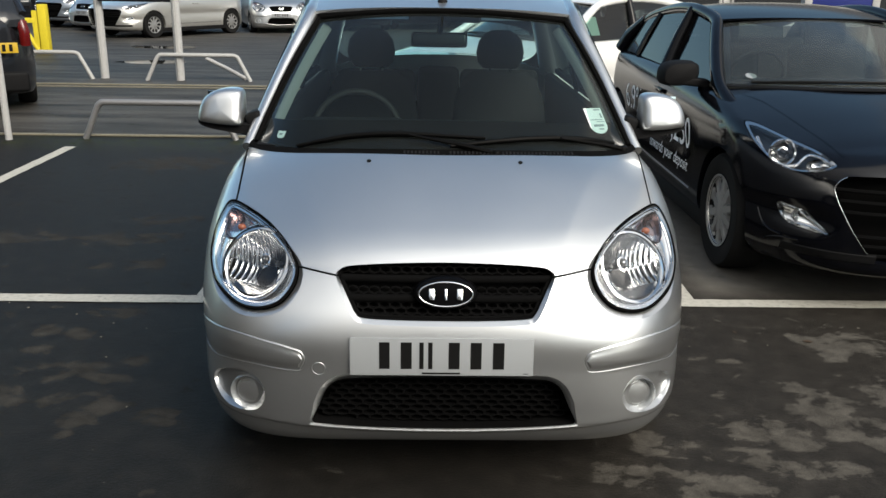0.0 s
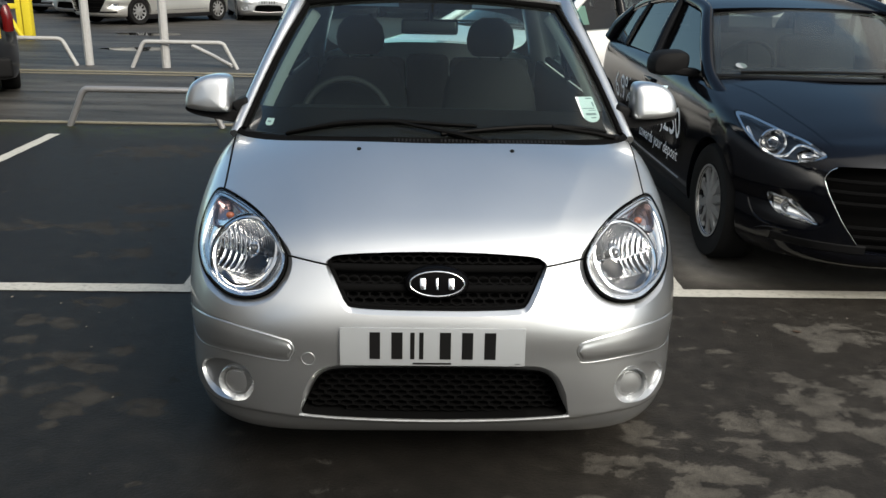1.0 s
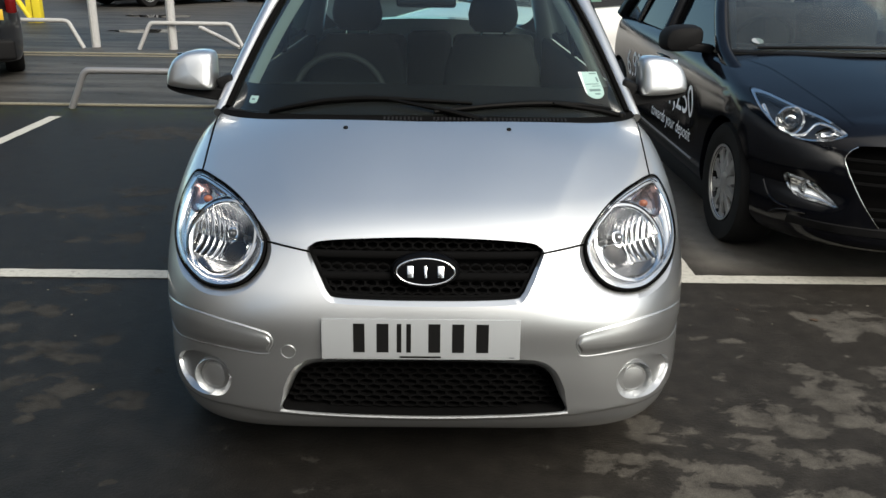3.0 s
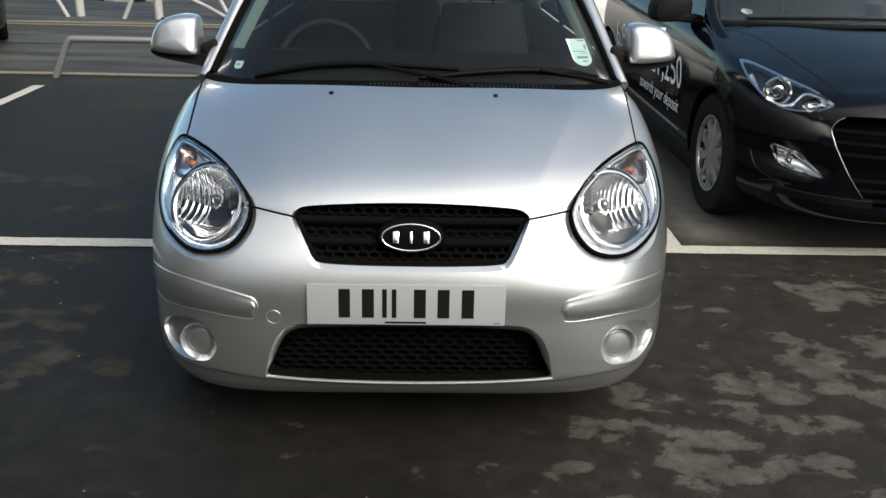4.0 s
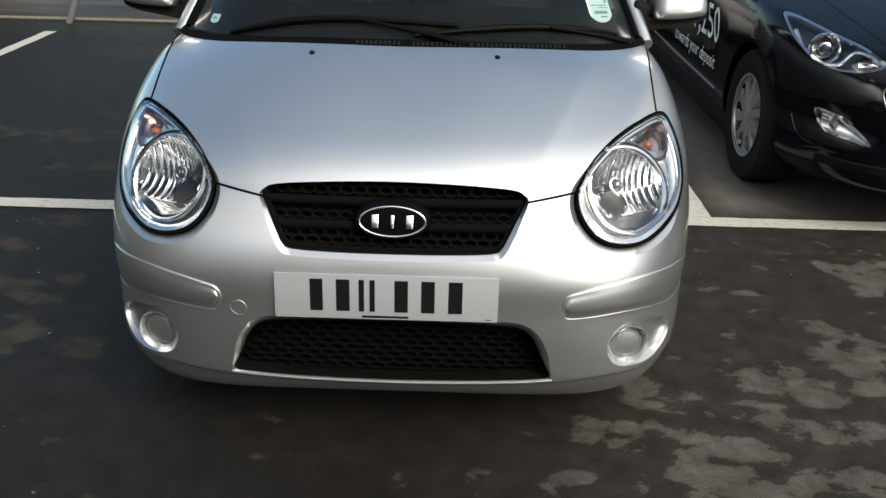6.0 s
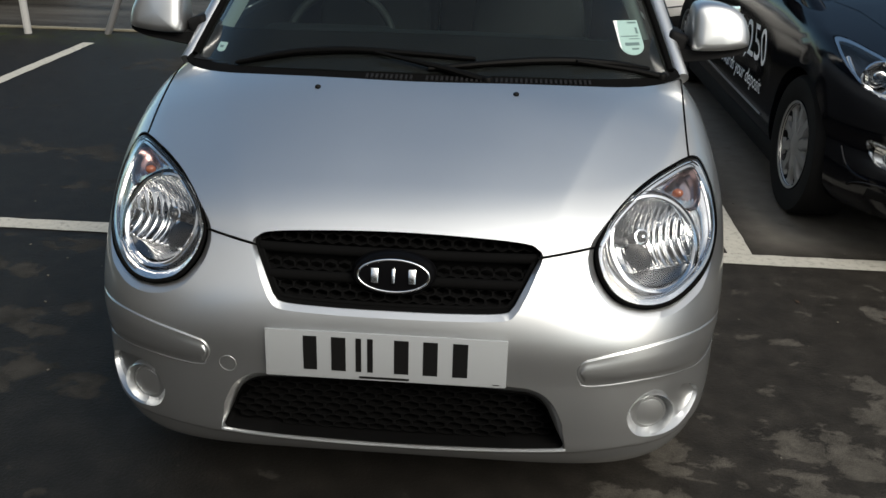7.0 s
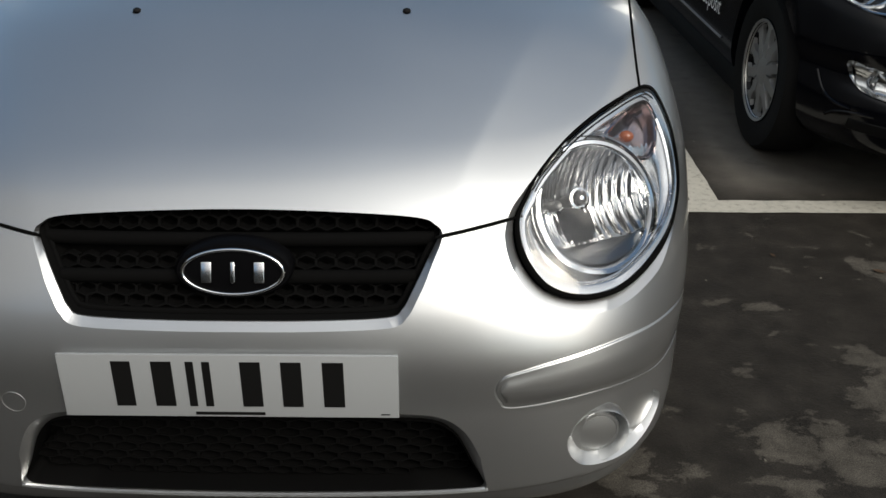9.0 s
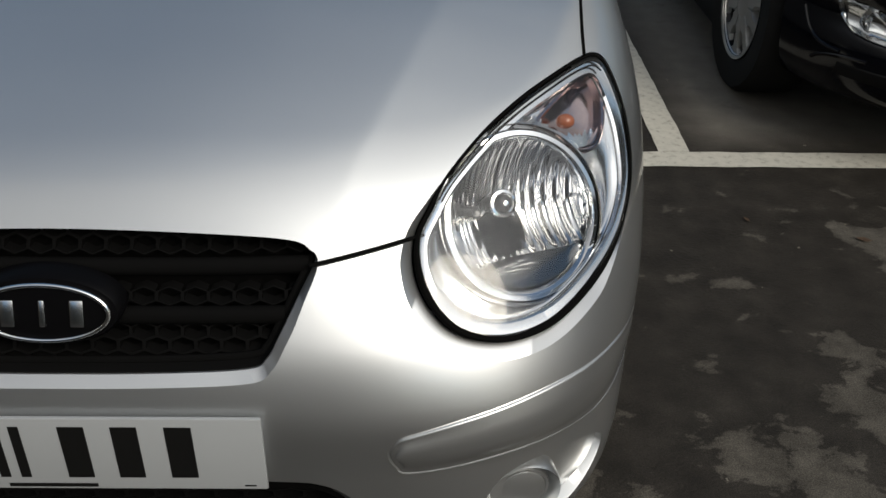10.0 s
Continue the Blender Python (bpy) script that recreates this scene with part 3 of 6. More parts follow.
CREASE_X = (0.29, 0.335, 0.362, 0.402, 0.444, 0.483, 0.550, 0.610, 0.72)
HOOD_Y = (0.0, 0.08, 0.14, 0.22, 0.35, 0.52, 0.60, 0.90, 1.2, 3.6)
HOOD_Z = (0.63, 0.695, 0.735, 0.785, 0.860, 0.942, 0.968, 1.02, 1.03, 1.06)


def hatchback_skin(p):
    x, y, z = np.abs(p[..., 0]), p[..., 1], p[..., 2]
    w = smooth_lane(z, WIDE_Z, WIDE_X)
    u = np.minimum(np.clip(x / w, 0, 1), 0.9999)
    high = np.clip((z - 0.5) / 0.2, 0, 1)
    power, depth = 5.8 - 2.5 * high + 0.6 * np.clip((0.42 - z) / 0.12, 0, 1), 0.66 - 0.14 * high
    front = smooth_lane(z, NOSE_Z, NOSE_Y) + depth * (1 - np.sqrt(1 - u ** power)) - y
    # the skin tucks in under the lip line
    tuck = np.clip((0.2275 + 0.019 * np.minimum(x / 0.385, 1.35) ** 2 - z) / 0.012, 0, 1)
    front = front + 0.009 * tuck * tuck * (3 - 2 * tuck)
    side = x - w
    fade = np.clip((y - 0.2) / 0.7, 0, 1)
    past = (x - smooth_lane(np.clip(y, 0, 0.9), CREASE_Y, CREASE_X)) / 0.17
    past = np.clip(0.5 * (past + np.sqrt(past * past + 0.0012)), 0, 1)
    top = z + 0.0075 * (1 - np.clip((y - 0.46) / 0.24, 0, 1)) * past * (2 - past) - (smooth_lane(y, HOOD_Y, HOOD_Z) - (0.085 + 0.025 * fade) * np.clip(x / 0.72, 0, 1.3) ** 2.6)
    low = 0.135 - z
    rear = y - (3.52 - 0.35 * (x / 0.8) ** 4 - 0.2 * np.clip(z - 0.6, 0, 1))
    d = smax(front, side, 0.05)
    d = smax(d, top * 0.8, 0.05)
    d = smax(d, low, 0.06)
    return smax(d, rear, 0.15)



def skin_hit(skin, start, way, reach=1.4):
    """Where rays from start along way first meet a skin."""
    start, way = np.asarray(start, float), np.asarray(way, float)
    lo, hi, found = np.zeros(len(start)), np.full(len(start), reach), np.zeros(len(start), bool)
    for s in np.linspace(0, reach, 141)[1:]:
        now = (skin(start + s * way) < 0) & ~found
        hi[now], lo[now] = s, s - reach / 140
        found |= now
    for _ in range(18):
        mid = (lo + hi) / 2
        ins = skin(start + mid[:, None] * way) < 0
        lo, hi = np.where(ins, lo, mid), np.where(ins, mid, hi)
    return start + lo[:, None] * way


def on_front(skin, xz):
    """Points of a skin seen from ahead at (x, z)."""
    xz = np.asarray(xz, float)
    return skin_hit(skin, np.stack([xz[:, 0], np.full(len(xz), -0.2), xz[:, 1]], 1), np.tile((0.0, 1.0, 0.0), (len(xz), 1)))


def on_top(skin, xy):
    xy = np.asarray(xy, float)
    return skin_hit(skin, np.stack([xy[:, 0], xy[:, 1], np.full(len(xy), 1.3)], 1), np.tile((0.0, 0.0, -1.0), (len(xy), 1)), 1.2)


def outline(points, per=6):
    return np.array([(p.x, p.y) for p in spline([(x, z, 0) for x, z in points], per, True)])


def swollen(loop, by):
    """A closed loop moved outwards by a length (one, or one for each point)."""
    a, b = np.roll(loop, 1, 0), np.roll(loop, -1, 0)
    t = b - a
    t = t / np.linalg.norm(t, axis=1)[:, None]
    area = (loop[:, 0] * b[:, 1] - b[:, 0] * loop[:, 1]).sum()
    n = np.stack([t[:, 1], -t[:, 0]], 1) * (1 if area > 0 else -1)
    return loop + n * np.reshape(by, (-1, 1))


def ring_loft(rings, cap_first=True, cap_last=True):
    """A skin through closed rings of equal length, with fans over the ends."""
    bm = bmesh.new()
    rows = [[bm.verts.new(p) for p in ring] for ring in rings]
    n = len(rows[0])
    for A, B in zip(rows, rows[1:]):
        for k in range(n):
            bm.faces.new((A[k], A[(k + 1) % n], B[(k + 1) % n], B[k]))
    for row, want in ((rows[0], cap_first), (rows[-1], cap_last)):
        if want:
            c = bm.verts.new(sum((v.co for v in row), Vector()) / n)
            for k in range(n):
                bm.faces.new((row[k], row[(k + 1) % n], c))
    return bm


def sided(bm, side):
    """The same shape, or its mirror image across x = 0."""
    if side < 0:
        bmesh.ops.scale(bm, vec=(-1, 1, 1), verts=bm.verts)
        bmesh.ops.reverse_faces(bm, faces=bm.faces)
    return bm


def pocket(skin, loop, steps, way):
    """A cutter: rings of the loop, each (swell, depth along way) off the skin."""
    rings = []
    for swell, depth in steps:
        rings.append(on_front(skin, swollen(loop, swell)) + np.reshape(depth, (-1, 1)) * np.asarray(way))
    return ring_loft(rings)


def honeycomb(skin, inside, x0, x1, z0, z1, w, h, depth, thick, bm=None):
    """A lattice of open six-sided cells at a depth behind a skin."""
    bm = bm or bmesh.new()
    cells, row, z = [], 0, z0
    while z < z1:
        x = x0 + (w / 2 if row % 2 else 0)
        while x < x1:
            if inside(x, z):
                cells.append((x, z))
            x += w
        z += h * 0.75
        row += 1
    if not cells:
        return bm
    hexa = [(0, 0.5), (0.5, 0.25), (0.5, -0.25), (0, -0.5), (-0.5, -0.25), (-0.5, 0.25)]
    pts = [(cx + a * w * k, cz + b * h * k) for cx, cz in cells for k in (1.0, 0.86) for a, b in hexa]
    base = on_front(skin, pts) + np.array((0, depth, 0))
    for i in range(len(cells)):
        P = base[i * 12:(i + 1) * 12]
        o = [bm.verts.new(p) for p in P[:6]]
        q = [bm.verts.new(p) for p in P[6:]]
        r = [bm.verts.new(p + np.array((0, thick, 0))) for p in P[6:]]
        for k in range(6):
            j = (k + 1) % 6
            bm.faces.new((o[k], o[j], q[j], q[k]))
            bm.faces.new((q[k], q[j], r[j], r[k]))
    return bm


def inside_loop(loop):
    xs, zs = loop[:, 0], loop[:, 1]

    def test(x, z):
        xn, zn = np.roll(xs, -1), np.roll(zs, -1)
        hit = ((zs > z) != (zn > z)) & (x < (xn - xs) * (z - zs) / (zn - zs + 1e-12) + xs)
        return bool(hit.sum() % 2)
    return test


def mirrored_loop(half):
    """A closed loop from the points of its x > 0 half, top to bottom; the ends on x = 0."""
    return outline(list(half) + [(-x, z) for x, z in half[::-1] if x > 1e-6], 5)


HB = hatchback_skin
GRILLE = mirrored_loop([(0, 0.716), (0.12, 0.714), (0.226, 0.709), (0.285, 0.703), (0.303, 0.695), (0.3115, 0.683), (0.292, 0.650), (0.270, 0.612), (0.256, 0.590), (0.232, 0.578), (0.12, 0.573), (0, 0.572)])
INTAKE = mirrored_loop([(0, 0.404), (0.15, 0.403), (0.27, 0.399), (0.305, 0.394), (0.328, 0.380), (0.345, 0.357), (0.366, 0.308), (0.382, 0.276), (0.386, 0.264), (0.380, 0.2545), (0.366, 0.251), (0.33, 0.248), (0.2, 0.241), (0, 0.236)])
LAMP = outline([(0.430, 0.692), (0.447, 0.722), (0.470, 0.748), (0.514, 0.777), (0.560, 0.797), (0.605, 0.810), (0.650, 0.818), (0.682, 0.815), (0.704, 0.794), (0.728, 0.740), (0.737, 0.680), (0.724, 0.642), (0.690, 0.613), (0.640, 0.594), (0.590, 0.584), (0.530, 0.588), (0.475, 0.609), (0.438, 0.650)])
TURN_LAMP = outline([(0.592, 0.772), (0.628, 0.790), (0.664, 0.799), (0.684, 0.794), (0.695, 0.772), (0.692, 0.742), (0.676, 0.731), (0.640, 0.742), (0.606, 0.760)], 4)
FOG = outline([(0.522, 0.338), (0.538, 0.383), (0.575, 0.402), (0.625, 0.396), (0.672, 0.374), (0.700, 0.336), (0.688, 0.302), (0.652, 0.279), (0.600, 0.277), (0.547, 0.292)])
STRIP = outline([(0.400, 0.464), (0.410, 0.485), (0.432, 0.494), (0.500, 0.509), (0.600, 0.519), (0.690, 0.510), (0.738, 0.493), (0.755, 0.481), (0.755, 0.452), (0.738, 0.417), (0.690, 0.416), (0.630, 0.430), (0.550, 0.436), (0.430, 0.428), (0.409, 0.440)])
INWARD = np.array((-0.26, 0.86, -0.44))
INWARD /= np.linalg.norm(INWARD)
AHEAD = np.array((0.0, 1.0, 0.0))


def rear_edge(x):
    return 0.543 + 0.28 * x ** 2 + 3.0 * np.abs(x) ** 8


def fog_pocket():
    """A cutter for the hollow beside the fog lamp: a flat floor and a sloping wall."""
    c = np.array((0.600, 0.335))

    def ring(loop, share):
        floor = 0.024 - 0.006 * np.clip((loop[:, 0] - 0.650) / 0.06, 0, 1)
        return on_front(HB, loop) + np.reshape(floor * share, (-1, 1)) * AHEAD
    rings = [on_front(HB, swollen(FOG, 0.004)) - 0.04 * AHEAD, on_front(HB, swollen(FOG, 0.0025)) - 0.003 * AHEAD, ring(swollen(FOG, -0.001), 0.20), ring(swollen(FOG, -0.008), 0.96)]
    for k in (0.12, 0.4, 0.7, 0.93):
        rings.append(ring(FOG + (c - FOG) * k, 1.0))
    return ring_loft(rings)


def build_body(parent):
    grille_lip = 0.0025 + 0.0095 * np.clip((0.700 - GRILLE[:, 1]) / 0.07, 0, 1)
    intake_lip = 0.0045 + 0.017 * np.clip((INTAKE[:, 1] - 0.268) / 0.05, 0, 1)
    cutters = [
        pocket(HB, GRILLE, [(grille_lip + 0.004, -0.3), (grille_lip, -0.002), (0.0, 0.010), (0.0, 0.085)], AHEAD),
        pocket(HB, INTAKE, [(intake_lip + 0.003, -0.3), (intake_lip + 0.001, -0.003), (0.0, 0.004 + 0.55 * intake_lip), (0.0, 0.09)], AHEAD),
    ]
    lamp_lip = 0.017 * np.clip((0.74 - LAMP[:, 1]) / 0.06, 0, 1) * np.clip((0.72 - LAMP[:, 0]) / 0.05, 0, 1)
    for side in (1, -1):
        cutters.append(sided(pocket(HB, LAMP, [(lamp_lip + 0.012, -0.05), (lamp_lip + 0.001 + 0.008 * lamp_lip / (0.004 + lamp_lip * 0.5), -0.008), (0.001, 0.004 + lamp_lip * 0.5), (-0.002, 0.105)], INWARD), side))
        cutters.append(sided(fog_pocket(), side))
        # gap round the rubbing strip, front seam and wing seam of the bonnet
        loop = on_front(HB, swollen(STRIP, 0.001))
        cutters.append(sided(tube(loop, 0.0026, 6, True), side))
        seam = on_front(HB, [(x, 0.683 + (x - 0.311) * 0.12) for x in np.linspace(0.305, 0.440, 8)])
        cutters.append(sided(tube(seam, 0.0036, 6), side))
        sided_part("bonnet_gap", tube(seam + np.array((0, 0.003, -0.0015)), 0.0026, 6), GRILLE_BLACK, parent, side)
        ys = np.linspace(0.445, 0.90, 14)
        seam = on_top(HB, [(0.662 + 0.05 * (max(y - 0.46, 0) / 0.44) ** 1.5, y) for y in ys])
        cutters.append(sided(tube(seam, 0.0046, 6), side))
        sided_part("wing_gap", tube(seam + np.array((0, 0.0, -0.0022)), 0.0037, 6), GRILLE_BLACK, parent, side)
        cutters.append(sided(tube(on_top(HB, [(0.245, 0.512), (0.245, 0.520)]) + np.array([(0, 0, 0.004), (0, 0, -0.01)]), 0.0078, 10), side))
        for y in (0.70, 3.07):
            c = lathe([(0.300, -0.14), (0.300, 0.14)], 40, "x", True)
            bmesh.ops.translate(c, vec=(side * 0.76, y, 0.285), verts=c.verts)
            cutters.append(c)
    # well for the scuttle, then the cabin
    xs = np.linspace(-0.712, 0.712, 41)
    plan = [(x, rear_edge(x)) for x in xs] + [(0.712, 1.3), (-0.712, 1.3)]
    cutters.append(ring_loft([[(x, y, 0.880) for x, y in plan], [(x, y, 1.4) for x, y in plan]]))
    c = bmesh.new()
    add_box(c, (1.32, 2.05, 1.3), (0, 2.11, 0.97))
    cutters.append(c)
    ring = [(-0.36 + 0.019 * math.cos(a), 0.436 + 0.019 * math.sin(a)) for a in np.linspace(0, 2 * math.pi, 25)[:-1]]
    cutters.append(tube(on_front(HB, ring), 0.0012, 6, True))
    verts, faces = star_solid(HB, 0.55, 2.9, 0.5, 0.75, 0.30, 0.5, 161, 81, 50, 48, 22)
    me = carved(verts, faces, cutters)
    # panels of the one skin: bonnet, front bumper, the rest
    P = np.array([v.co for v in me.vertices])
    which = {"bonnet": [], "front_bumper": [], "body_shell": []}
    for poly in me.polygons:
        c = np.array(poly.center)
        ax = abs(c[0])
        front_line = 0.683 + (ax - 0.311) * 0.12 if ax > 0.311 else 0.60
        hood = c[1] < rear_edge(ax) + 0.001 and c[2] > front_line and ax < 0.662 + 0.05 * np.clip((c[1] - 0.46) / 0.44, 0, 1) ** 1.5 and (ax < 0.44 or c[2] > 0.70) and c[2] > 0.62
        if hood:
            which["bonnet"].append(tuple(poly.vertices))
        elif c[1] < 0.45 and c[2] < 0.80:
            which["front_bumper"].append(tuple(poly.vertices))
        else:
            which["body_shell"].append(tuple(poly.vertices))
    for name, polys in which.items():
        used = sorted({i for p in polys for i in p})
        renum = {i: k for k, i in enumerate(used)}
        panel = mesh_object(name, P[used], [[renum[i] for i in p] for p in polys], SILVER, parent, sharp=32)
        skin_normals(panel.data, HB)
    bpy.data.meshes.remove(me)


def build_lamp(parent, side):
    lamp = sided_part("headlamp", ring_loft([on_front(HB, swollen(LAMP, -0.004)) + 0.100 * INWARD, on_front(HB, swollen(LAMP, -0.010)) + 0.104 * INWARD]), GLOSS_BLACK, parent, side, "clear teardrop headlamp with chrome bowls")

    def add(name, bm, mat, label=""):
        return sided_part(name, bm, mat, lamp, side, label)

    def turned(profile, steps, m):
        bm = lathe(profile, steps)
        bmesh.ops.transform(bm, matrix=m, verts=bm.verts)
        return bm
    # black seal, thick below; three fine lips along the bonnet's edge
    below = np.clip((0.735 - LAMP[:, 1]) / 0.08, 0, 1) * np.clip((0.735 - LAMP[:, 0]) / 0.06, 0.15, 1)
    edge = on_front(HB, swollen(LAMP, -0.0015 - 0.0025 * below))
    add("seal", tube(edge + 0.003 * INWARD, [0.0023 + 0.0028 * float(b) for b in below], 8, True), GRILLE_BLACK)
    for inset in (0.0065, 0.0105):
        lip = on_front(HB, swollen(LAMP, -inset))
        add("upper_trim", tube([p for p, q in zip(lip, LAMP) if q[1] > 0.728 and q[0] < 0.70] + 0.0015 * INWARD, 0.0013, 6), GRILLE_BLACK)
    # chrome surround: a bright flange behind the seal, then a panel in to the bowl's ring
    mid = np.array((0.568, 0.688))
    axis = Vector((0.36, -0.78, 0.50)).normalized()
    turn = Matrix.Translation((0.569, 0.246, 0.673)) @ axis.to_track_quat("-Y", "Z").to_matrix().to_4x4()
    R = 0.101
    rings = [on_front(HB, swollen(LAMP, swell)) + depth * INWARD for swell, depth in ((-0.006, 0.005), (-0.009, 0.007), (-0.0165, 0.0085), (-0.0190, 0.0125), (-0.0195, 0.0165), (-0.0215, 0.0180))]
    inner = swollen(LAMP, -0.0215)
    base = rings[-1]
    rim = np.array([turn @ Vector(((R + 0.020) * math.cos(a), 0.004, (R + 0.020) * math.sin(a))) for a in np.arctan2(inner[:, 1] - mid[1], inner[:, 0] - mid[0])])
    for f in np.linspace(0, 1, 15)[1:]:
        sag = 0.010 * math.sin(math.pi * f) * np.minimum(np.linalg.norm(rim - base, axis=1) / 0.08, 1.0)
        rings.append(base + (rim - base) * f + sag[:, None] * INWARD)
    bm = ring_loft(rings, False, False)
    window = inside_loop(swollen(TURN_LAMP, -0.001))
    bmesh.ops.delete(bm, geom=[q for q in bm.faces if window(q.calc_center_median().x, q.calc_center_median().z)], context="FACES")
    add("surround", bm, CHROME_TRIM)
    add("groove", tube(on_front(HB, swollen(LAMP, -0.0190)) + 0.0165 * INWARD, 0.0014, 6, True), GLOSS_BLACK)
    # main reflector: fluted, smooth below, with a shelf under the fluting
    floor_z = -0.057

    def bowl_depth(x, z):
        r = math.hypot(x, z)
        deep = 0.082 * (1 - (r / R) ** 2)
        if 0.026 < r < R * 0.97 and z > floor_z:
            deep += (0.0056 if z < 0.010 else 0.0026) * abs(math.sin(math.pi * x / 0.0118))
        return deep

    def bowl_point(u, v):
        x = R * u
        z = math.sqrt(max(R * R - x * x, 0)) * v
        return turn @ Vector((x, bowl_depth(x, z), z))
    v, f = sheet(bowl_point, np.linspace(-0.999, 0.999, 131), np.linspace(-1, 1, 33))
    bm = bmesh.new()
    made = [bm.verts.new(p) for p in v]
    for q in f:
        bm.faces.new([made[i] for i in q])
    add("reflector", bm, REFLECTOR)
    half = math.sqrt(R * R - floor_z * floor_z) * 0.985

    def shelf_point(u, t):
        x = half * u
        back = Vector((x, bowl_depth(x, floor_z - 0.001), floor_z))
        front = Vector((x, 0.004, -math.sqrt(max(R * R - x * x, 0)) * 0.93))
        return turn @ (back.lerp(front, t) + Vector((0, 0, 0.006 * math.sin(math.pi * t))))
    v, f = sheet(shelf_point, np.linspace(-1, 1, 25), np.linspace(0, 1, 7))
    add("shelf", shell(v, f, 0.001), DARK_CHROME)
    add("reflector_ring", turned([(R + 0.014, 0.010), (R + 0.0135, 0.000), (R + 0.011, -0.004), (R + 0.005, -0.005), (R + 0.001, -0.002), (R - 0.003, 0.008)], 72, turn), CHROME)
    add("channel", turned([(R + 0.0205, 0.001), (R + 0.0195, 0.010), (R + 0.0140, 0.012), (R + 0.0125, 0.004)], 72, turn), DARK_CHROME)
    add("inner_ring", turned([(R * 0.90, 0.030), (R * 0.915, 0.022), (R * 0.93, 0.024), (R * 0.93, 0.034)], 64, turn), CHROME_TRIM)
    add("bulb_shield", turned([(0.0, -0.001), (0.006, -0.001), (0.0105, 0.002), (0.0125, 0.007), (0.0125, 0.03), (0.010, 0.06)], 28, turn @ pose(-0.014, 0.014, 0.020)), BEZEL)
    add("bulb_tip", turned([(0.0, -0.0015), (0.0035, -0.001), (0.0045, 0.002)], 20, turn @ pose(-0.014, 0.013, 0.020)), CHROME)
    add("bulb_ring", turned([(0.0150, 0.0), (0.0185, 0.001), (0.0195, 0.005), (0.0165, 0.007)], 28, turn @ pose(-0.014, 0.020, 0.020)), CHROME)
    add("side_bulb", turned([(0.0, 0.002), (0.0065, 0.000), (0.0085, 0.003), (0.0095, 0.03)], 20, turn @ pose(-0.050, 0.034, 0.016)), BEZEL)
    # indicator: a pocket of three corners beside the bowl, its amber bulb within
    spot = TURN_LAMP.mean(0)
    rings = [on_front(HB, swollen(TURN_LAMP, swell)) + depth * INWARD for swell, depth in ((0.0045, 0.026), (0.0040, 0.017), (0.0010, 0.0155), (-0.0015, 0.019), (-0.0040, 0.040))]
    for k in (0.35, 0.7):
        loop = swollen(TURN_LAMP, -0.0040)
        rings.append(on_front(HB, loop + (spot - loop) * k) + (0.040 + 0.016 * k) * INWARD)
    add("indicator_bowl", ring_loft(rings, False, True), VIOLET_CHROME)
    bm = bmesh.new()
    at = Vector(on_front(HB, [(0.640, 0.766)])[0] + 0.030 * INWARD)
    bmesh.ops.create_uvsphere(bm, u_segments=20, v_segments=12, radius=0.0105, matrix=Matrix.Translation(at) @ Matrix.Diagonal((1.25, 1.0, 1.0, 1)))
    add("indicator_bulb", bm, AMBER, "amber indicator bulb")
    # the clear cover
    rings = [on_front(HB, swollen(LAMP, -0.004)) - 0.0003 * INWARD]
    c = np.array((0.59, 0.705))
    for f in np.linspace(0.1, 0.96, 12):
        base = swollen(LAMP, -0.004)
        rings.append(on_front(HB, base + (c - base) * f) - 0.0015 * INWARD)
    lens = add("lens", ring_loft(rings, False, True), LENS, "clear plastic lens")
    lens.visible_shadow = False


def sided_part(name, bm, mat, parent, side, label="", sharp=40):
    return part(name, sided(bm, side), mat, parent, label, True, sharp)


